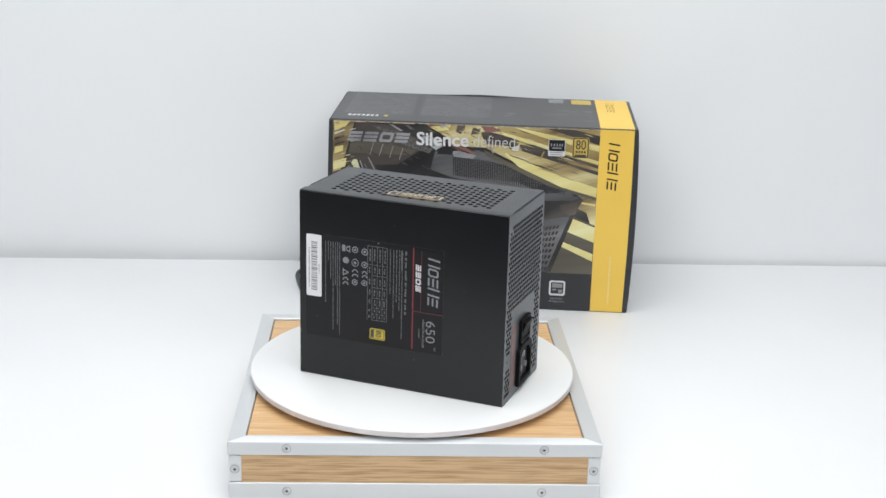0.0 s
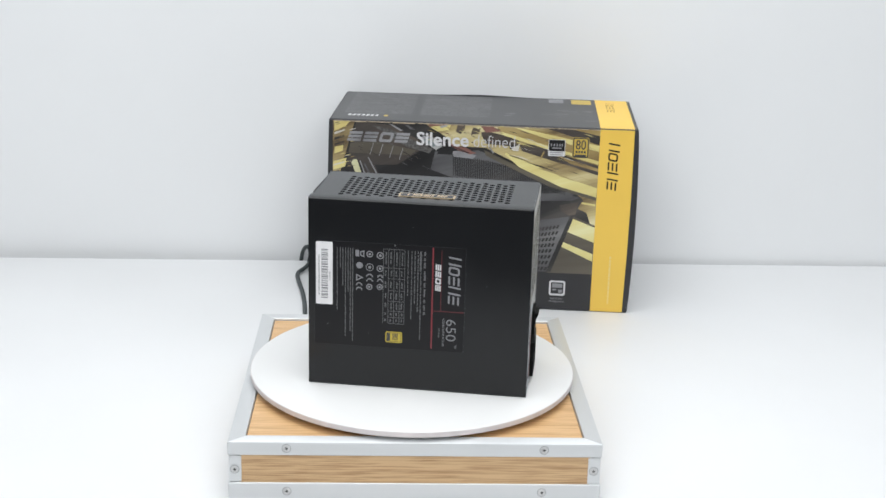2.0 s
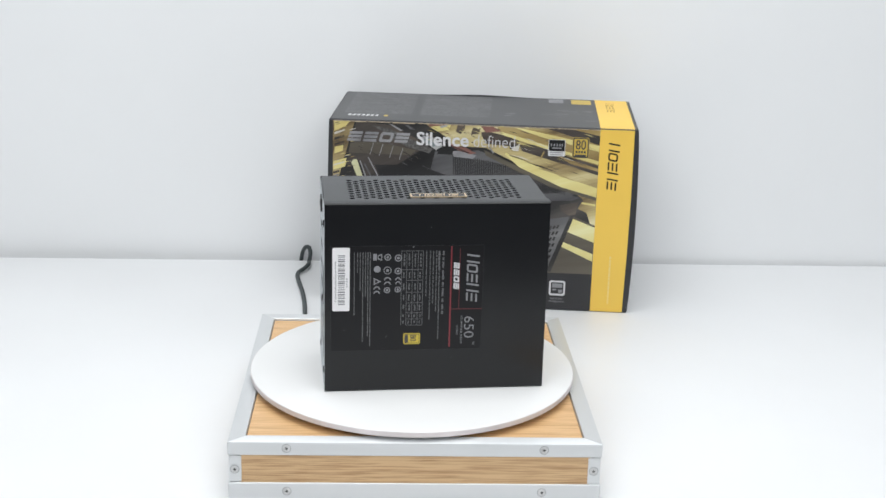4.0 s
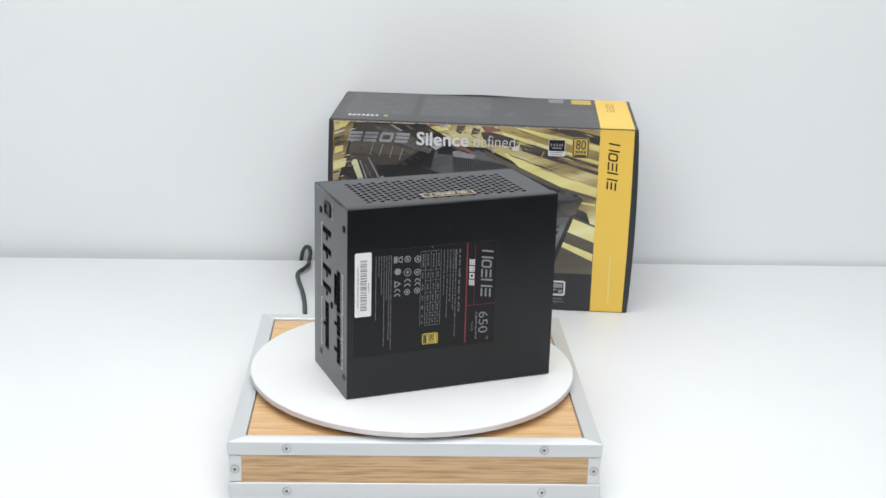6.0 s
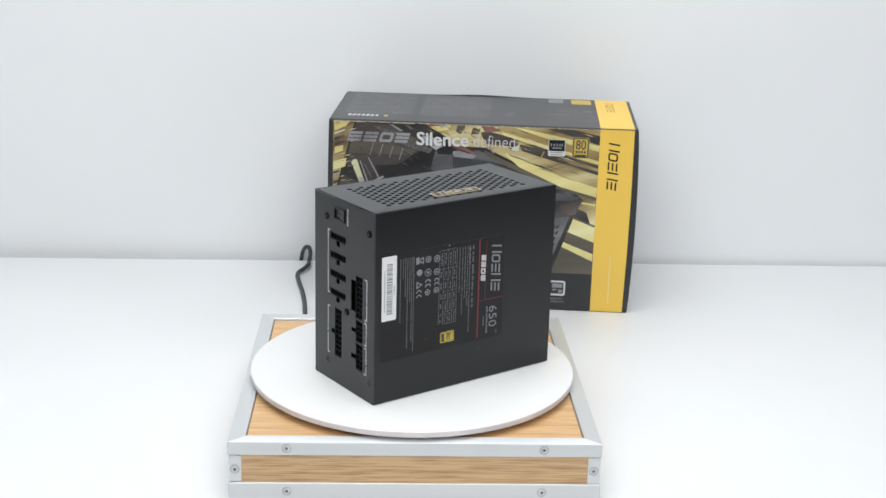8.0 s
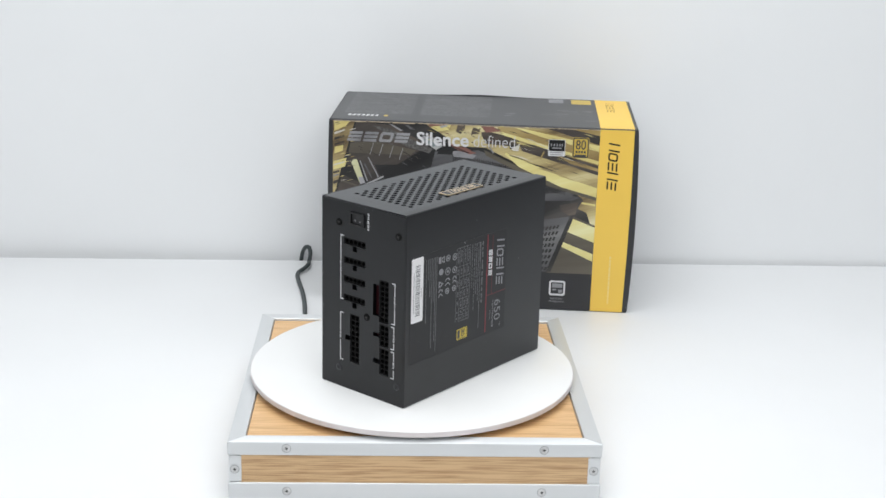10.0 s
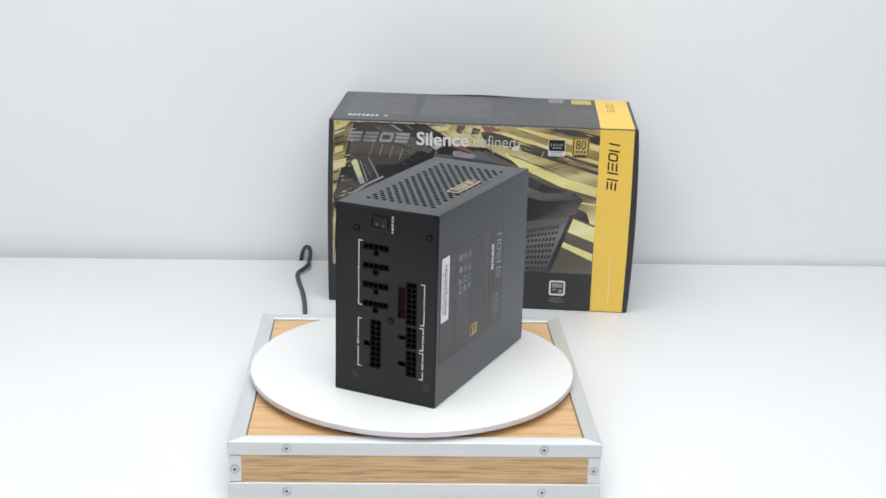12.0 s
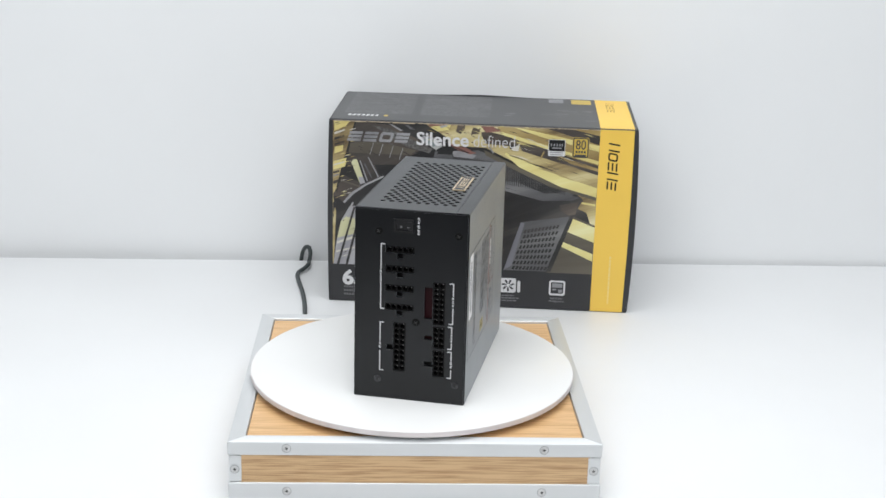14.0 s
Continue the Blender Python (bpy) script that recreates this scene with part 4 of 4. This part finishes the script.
    ink("edge_streak", M_ART_SILVER, [(4.5, 88.1), (4.9, 89.7), (4.5, 88.1), (4.5, 86.5)], 5)
    ink("edge_streak", M_ART_LIGHT, [(4.5, 83.3), (4.3, 84.9), (4.3, 82.5), (4.5, 80.9)], 5)
    ink("edge_streak", M_ART_BROWN, [(4.5, 79.3), (4.3, 80.9), (4.3, 79.3), (4.6, 77.7)], 5)
    ink("fin_line", M_ART_SILVER, [(44.9, 169), (45.6, 169.1), (41.9, 156.9), (41.2, 156.9)], 5)
    ink("fin_line", M_ART_SILVER, [(54.3, 168.2), (55.1, 168.3), (51.5, 156.1), (50.7, 156.1)], 5)
    ink("fin_line", M_ART_SILVER, [(64.6, 166.3), (65.4, 166.4), (61.7, 154.2), (61, 154.2)], 5)
    ink("fin_line", M_ART_SILVER, [(74.5, 164.8), (75.2, 164.8), (71.6, 152.7), (70.9, 152.7)], 5)
    ink("edge_streak", M_ART_LIGHT, [(5.7, 190.4), (21.6, 190.4), (17.1, 184.9), (5.7, 179.6)], 4)
    ink("edge_streak", M_ART_PALE, [(5.7, 178.3), (16.3, 181.8), (15.6, 180.2), (5.7, 176)], 4)
    ink("edge_streak", M_ART_BROWN, [(5.7, 172.9), (16, 176), (15.6, 174.1), (5.7, 170.2)], 4)
    ink("edge_streak", M_ART_LIGHT, [(5.8, 163.3), (14.9, 165.5), (14.1, 159.7), (5.8, 156.3)], 4)
    ink("edge_streak", M_ART_BROWN, [(5.8, 166.7), (15.6, 169.8), (15.3, 168.3), (5.8, 164.8)], 4)
    # woven mesh lines and punched holes in the picture
    weave = bmesh.new()
    for k in range(52):
        u = k / 51
        x, y = 125 + 112 * u, 159.5 - 6.0 * u - 27 * u * u
        low = 138.5 - 15.5 * u
        bar(weave, [(x, y), (x + 0.75, y), (x + 1.55, low), (x + 0.8, low)], 0.00030, QF)
    for k in range(13):
        u = (k + 0.5) / 13
        bar(weave, [(125 + 3 * u, 159 - 20 * u), (186 + 6 * u, 151 - 17 * u), (186 + 6 * u, 150.4 - 17 * u), (125 + 3 * u, 158.4 - 20 * u)], 0.00030, QF)
        bar(weave, [(186 + 6 * u, 151 - 17 * u), (240 - 22 * u, 126.5 - 3 * u), (240 - 22 * u, 125.9 - 3 * u), (186 + 6 * u, 150.4 - 17 * u)], 0.00030, QF)
    part("mesh_weave", weave, M_ART_DARK, c, "", 0)
    perf = bmesh.new()
    for r in range(8):
        for k in range(10):
            t, q = r / 7, k / 9
            x = 200.3 - 11.3 * t + 32.5 * q + 0.9 * (r % 2)
            y = 83.2 - 39.0 * t + (6.3 - 5.9 * t) * q
            if x < 228.5 + 12 * (1 - t):
                bar(perf, [(x - 1.7, y - 1.7), (x + 0.5, y - 2.0), (x + 2.1, y + 1.6), (x + 0.0, y + 2.0)], 0.00048, QF)
    part("printed_holes", perf, M_ART_DARK, c, "", 0)
    # thin slanted glints over the broad bars
    for k in range(22):
        x, n, w = rng.uniform(178, 250), rng.uniform(10, 34), rng.uniform(0.3, 1.0)
        n = min(n, 269 - x)
        y = min(rng.uniform(160, 189) - 0.42 * (x - 178), 189)
        ink("thin_streak", (M_ART_PALE, M_ART_BROWN, M_ART_GOLD, M_ART_BRONZE)[k % 4], [(x, y), (x + n * 0.5, y - n * 0.14 + w), (x + n, y - n * 0.29), (x + n * 0.5, y - n * 0.15)], 9)
    # fine slivers that break up the broad shapes
    for count, x0, x1, y0, y1, slope, long, layer, inks in (
            (46, 4.5, 22, 100, 188, 0.24, 9, 6, (M_ART_LIGHT, M_ART_PALE, M_ART_BROWN, M_ART_BRONZE, M_ART_TAUPE)),
            (34, 28, 96, 146, 186, -0.42, 13, 5, (M_ART_TAUPE, M_ART_DARK, M_ART_GREY, M_ART_BROWN)),
            (30, 96, 168, 172, 189, -0.3, 10, 8, (M_ART_BRONZE, M_ART_BROWN, M_ART_RED, M_ART_LIGHT)),
            (26, 176, 262, 138, 188, -0.29, 20, 10, (M_ART_BRONZE, M_ART_LIGHT, M_ART_BROWN, M_ART_TAUPE)),
            (16, 9, 34, 44, 96, 0.5, 8, 8, (M_ART_VIOLET, M_ART_PALE, M_ART_TAUPE))):
        for k in range(count):
            n, w = rng.uniform(0.4, 1.0) * long, rng.uniform(0.2, 0.75)
            x = min(rng.uniform(x0, x1), 269 - n)
            y = rng.uniform(y0, y1)
            if layer == 10:
                y = min(y, 188) if y > 168 - 0.42 * (x - 176) else 176 - 0.3 * (x - 176)
            y = min(max(y, 42 - min(slope * n, 0)), 189 - max(slope * n, 0))
            ink("sliver", inks[k % len(inks)], [(x, y), (x + n * 0.45, y + slope * n * 0.45 + w), (x + n, y + slope * n), (x + n * 0.5, y + slope * n * 0.5 - w * 0.4)], layer)
    # black band
    part("wattage", lettering("650", 21.5 * MM, QF @ Matrix.Translation((14.2 * MM, 18.8 * MM, 0.0002)), bold=0.0008, squeeze=1.1), M_WHITE_INK, c, "white printed number 650", 0)
    for z in (15.0, 11.0, 7.0):
        b = bmesh.new()
        x = 16.0
        while x < 48:
            w = rng.uniform(1.4, 2.2)
            prism(mm(rect(x, z, x + w, z + 2.0)), 0.0001, 0.00015, QF, b)
            x += w + 0.9
        part("small_print", b, M_DIM_INK, c, "", 0)
    icon = part("fan_icon", prism(mm(rounded(177.5, 17, 193.5, 32.5, 2.0)), 0.0001, 0.00016, QF), M_WHITE_INK, c, "white printed fan symbol", 0)
    blades = bmesh.new()
    for k in range(7):
        a = 2 * math.pi * k / 7
        pts = [(185.5 + r * math.cos(a + radians(d)), 24.8 + r * math.sin(a + radians(d))) for r, d in ((1.5, 0), (4.0, -4), (6.4, 6), (6.6, 24), (4.2, 26), (1.9, 30))]
        prism(mm(pts), 0.00016, 0.00022, QF, blades)
    part("fan_blades", blades, M_INK, icon, "", 0)
    part("thermometer_mark", prism(mm(rounded(195, 17.5, 198, 30, 1.2)), 0.0001, 0.00016, QF), M_WHITE_INK, c, "", 0)
    icon = part("cable_icon", prism(mm(rounded(227.5, 16, 244, 32, 2.4)), 0.0001, 0.00016, QF), M_WHITE_INK, c, "white printed cable symbol", 0)
    inner = prism(mm(rounded(229.3, 18, 242.2, 30.2, 1.2)), 0.00016, 0.0002, QF)
    part("icon_field", inner, M_BOX_BLACK, icon, "", 0)
    fill = prism(mm(rect(230.6, 24.5, 240.9, 29)), 0.0002, 0.00024, QF)
    prism(mm(rect(231, 21.5, 235, 23.2)), 0.0002, 0.00024, QF, fill)
    prism(mm(rect(237, 19, 241, 22.5)), 0.0002, 0.00024, QF, fill)
    part("icon_lines", fill, M_GREY_INK, icon, "", 0)
    for x0, z, w in ((176, 13.0, 16), (172, 10.4, 26), (173, 7.6, 22)):
        b, x = bmesh.new(), x0
        while x < x0 + w:
            n = rng.uniform(2, 4)
            prism(mm(rect(x, z, min(x + n, x0 + w), z + 1.4)), 0.0001, 0.00015, QF, b)
            x += n + 0.8
        part("small_print", b, M_DIM_INK, c, "", 0)
    for word, z in (("Full Cable", 11.8), ("Management", 8.8)):
        part("icon_caption", lettering(word, 3.1 * MM, QF @ Matrix.Translation((235.6 * MM, z * MM, 0.00012)), thick=0.00006, align="CENTER"), M_GREY_INK, c, "small grey printed words", 0)
    # headings and marks over the picture
    hi = 0.00094
    part("series_mark", logo(QF, 18.5, 170.2, 63.0, 11.4, 2.7, SERIES, 0.00086, 0, 0.00006, 0.3), M_ART_SILVER, c, "silver series mark of plain leaning shapes", 0)
    part("slogan", lettering("Silence", 18.5 * MM, QF @ Matrix.Translation((88.0 * MM, 168.9 * MM, hi)), squeeze=1.02, bold=0.0004), M_WHITE_INK, c, "bold white word Silence", 0)
    part("slogan", lettering("defined", 17.6 * MM, QF @ Matrix.Translation((144.5 * MM, 168.9 * MM, hi)), squeeze=0.83, bold=-0.00022), M_WHITE_INK, c, "thin white word defined", 0)
    chip = part("chip_mark", prism(mm(rounded(219.8, 162.5, 236.6, 179.4, 1.2)), 0.00086, 0.00092, QF), M_WHITE_INK, c, "black and white square mark of plain shapes", 0)
    part("chip_field", prism(mm(rect(220.4, 167.6, 236.0, 178.9)), 0.00092, 0.00096, QF), M_JET, chip, "", 0)
    b = bmesh.new()
    for x in (222.2, 225.0, 227.8, 230.6, 232.8):
        prism(mm(rect(x, 172.6, x + 1.2, 175.2)), 0.00096, 0.00100, QF, b)
    prism(mm(rect(223.5, 170.2, 233.0, 171.4)), 0.00096, 0.00100, QF, b)
    part("chip_print", b, M_GREY_INK, chip, "", 0)
    part("chip_lines", prism(mm(rect(221.5, 165.6, 234.8, 166.6)), 0.00092, 0.00096, QF, prism(mm(rect(221.5, 163.6, 234.8, 164.4)), 0.00092, 0.00096, QF)), M_GREY_INK, chip, "", 0)
    gold = part("rating_mark", prism(mm(rounded(243.6, 161.4, 260.2, 182.4, 2.2)), 0.00086, 0.00092, QF), M_GOLD_INK, c, "gold rating mark with number 80", 0)
    part("mark_border", sheet(mm(rounded(244.0, 161.8, 259.8, 182.0, 2.0)), [mm(rounded(245.2, 163.0, 258.6, 180.8, 1.4))], 0.00004, QF @ Matrix.Translation((0, 0, 0.00096))), M_INK, gold, "", 0)
    part("mark_number", lettering("80", 13.5 * MM, QF @ Matrix.Translation((251.9 * MM, 170.3 * MM, 0.00097)), align="CENTER", squeeze=0.78, bold=0.0001, thick=0.00006), M_INK, gold, "", 0)
    b = prism(mm(rect(246.5, 162.4, 257.3, 165.0)), 0.00092, 0.00096, QF)
    for k in range(4):
        prism(mm(rect(247.0 + 2.7 * k, 166.4, 248.9 + 2.7 * k, 168.8)), 0.00092, 0.00096, QF, b)
    part("mark_print", b, M_INK, gold, "", 0)
    # yellow band
    part("brand_mark", logo(QF, 279.6, 178.0, 49.0, 11.0, 1.6, BRAND, 0.00009, -90, 0.00006), M_JET, c, "black brand mark of plain shapes", 0)
    b, z = bmesh.new(), 60.0
    while z > 10:
        n = rng.uniform(2, 5)
        prism(mm(rect(287.2, z - n, 288.8, z)), 0.00009, 0.00013, QF, b)
        z -= n + 0.9
    part("small_print", b, material("pale_ink", (0.80, 0.62, 0.25), 0.5), c, "", 0)
    # lid print
    for x0, x1, y0, y1 in ((12, 80, 34, 132), (89, 160, 34, 132)):
        lid = bmesh.new()
        y = y1
        while y > y0:
            x = x0
            while x < x1:
                n = rng.uniform(4, 14)
                prism(mm(rect(x, y - 2.2, min(x + n, x1), y)), 0.00009, 0.00013, QT, lid)
                x += n + 1.5
            y -= 4.6
        part("lid_small_print", lid, M_BOX_FAINT, c, "", 0)
    b = bmesh.new()
    for k in range(12):
        x, y = 172 + rng.uniform(0, 90), 25 + rng.uniform(0, 55)
        prism(mm([(x, y), (x + rng.uniform(6, 18), y + rng.uniform(-3, 3)), (x + rng.uniform(6, 16), y + 4), (x + 1, y + 3)]), 0.00009, 0.00013, QT, b)
    part("lid_sketch", b, M_BOX_FAINT, c, "", 0)
    b = bmesh.new()
    for k in range(7):
        prism(mm([(16.4 + 4.6 * k, 19), (19.2 + 4.6 * k, 19), (20.0 + 4.6 * k, 26), (17.2 + 4.6 * k, 26)]), 0.00009, 0.00013, QT, b)
    part("lid_series_mark", b, M_WHITE_INK, c, "white series mark of plain slanted shapes", 0)
    part("lid_dot", prism(mm(ngon(55, 22.5, 2.4, 16, 0, 1, 1.7)), 0.00009, 0.00013, QT), M_GOLD_INK, c, "", 0)
    part("lid_chip_mark", prism(mm(rounded(221, 116, 236.5, 134, 1)), 0.00009, 0.00013, QT), M_GREY_INK, c, "", 0)
    part("lid_rating_mark", prism(mm(rounded(245, 112, 266, 134, 1.5)), 0.00009, 0.00013, QT), M_GOLD_INK, c, "", 0)
    part("lid_brand_mark", logo(QT, 281.0, 122.0, 44.0, 9.0, 1.4, BRAND, 0.00009, -90, 0.00006), material("ochre_ink", (0.42, 0.25, 0.03), 0.5), c, "", 0)
    # worn pale paper and a painted highlight along the folded front edge, broken up
    worn, x = bmesh.new(), 5.0
    while x < 268:
        n = rng.uniform(6, 30)
        w = rng.uniform(0.4, 1.1)
        prism(mm(rect(x, 190.7 - w, min(x + n, 270), 190.7)), 0.00076, 0.0008, QF, worn)
        x += n + rng.uniform(0.5, 4)
    part("worn_edge_highlight", worn, material("worn_paper_highlight", (0.45, 0.36, 0.25), 0.7, vary=0.5, scale=120), c, "", 0)
    # the lid's back flap, bowed up a little in the middle
    flap = bmesh.new()
    rows = []
    for k in range(25):
        x = 4 + 264 * k / 24
        rise = QH / MM + 2.5 + 1.6 * math.exp(-((x - 150) / 40) ** 2)
        rows.append([flap.verts.new((x * MM, y * MM, z * MM)) for y, z in ((136.6, rise), (137.4, rise), (137.4, rise - 4.5), (136.6, rise - 4.5))])
    for a, b2 in zip(rows, rows[1:]):
        for j in range(4):
            flap.faces.new((a[j], a[(j + 1) % 4], b2[(j + 1) % 4], b2[j]))
    flap.faces.new(rows[0])
    flap.faces.new(rows[-1][::-1])
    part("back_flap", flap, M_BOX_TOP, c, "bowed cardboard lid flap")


carton()


# ---------------------------------------------------------------- the cable behind the turntable
def cable():
    ob = part("cable", tube([(-0.098, 0.150, 0.0026), (-0.101, 0.190, 0.0026),
                             (-0.1036, 0.2359, 0.0026), (-0.1050, 0.2590, 0.0026), (-0.1075, 0.2899, 0.0026), (-0.1116, 0.3222, 0.0026), (-0.1169, 0.3520, 0.0026), (-0.1203, 0.3752, 0.0026), (-0.1195, 0.3869, 0.0030), (-0.1144, 0.3946, 0.0045), (-0.1101, 0.4055, 0.0060),
                             (-0.1110, 0.4300, 0.0015), (-0.1095, 0.4330, 0.0100),
                             (-0.1112, 0.4350, 0.0164), (-0.1152, 0.4380, 0.0160), (-0.1188, 0.4435, 0.0086), (-0.1206, 0.4460, -0.0010),
                             (-0.1210, 0.4465, -0.0120)], 0.0023, 12), M_CABLE, None, "", 60)
    tagged(ob, "dark grey power cable looping over the table edge", "cable")


cable()


# ---------------------------------------------------------------- turning of the disc and what stands on it
def motions():
    start, speed, cx, cy = -23.652, 7.1668, 0.0101, -0.0123
    rows, turns = [], []
    for k in range(29):
        t = k * 0.5
        a = start + speed * t
        m = Matrix.Rotation(radians(a), 4, "Z") @ Matrix.Translation((cx, cy, 0.0))
        rows.append((t, Matrix.Translation((0, 0, 0.0525)) @ m))
        turns.append((t, pose(-0.001, -0.003, 0.0524 - 0.0050, 0, 0, a)))
    walk(PSU, rows)
    walk(DISC, turns)


motions()
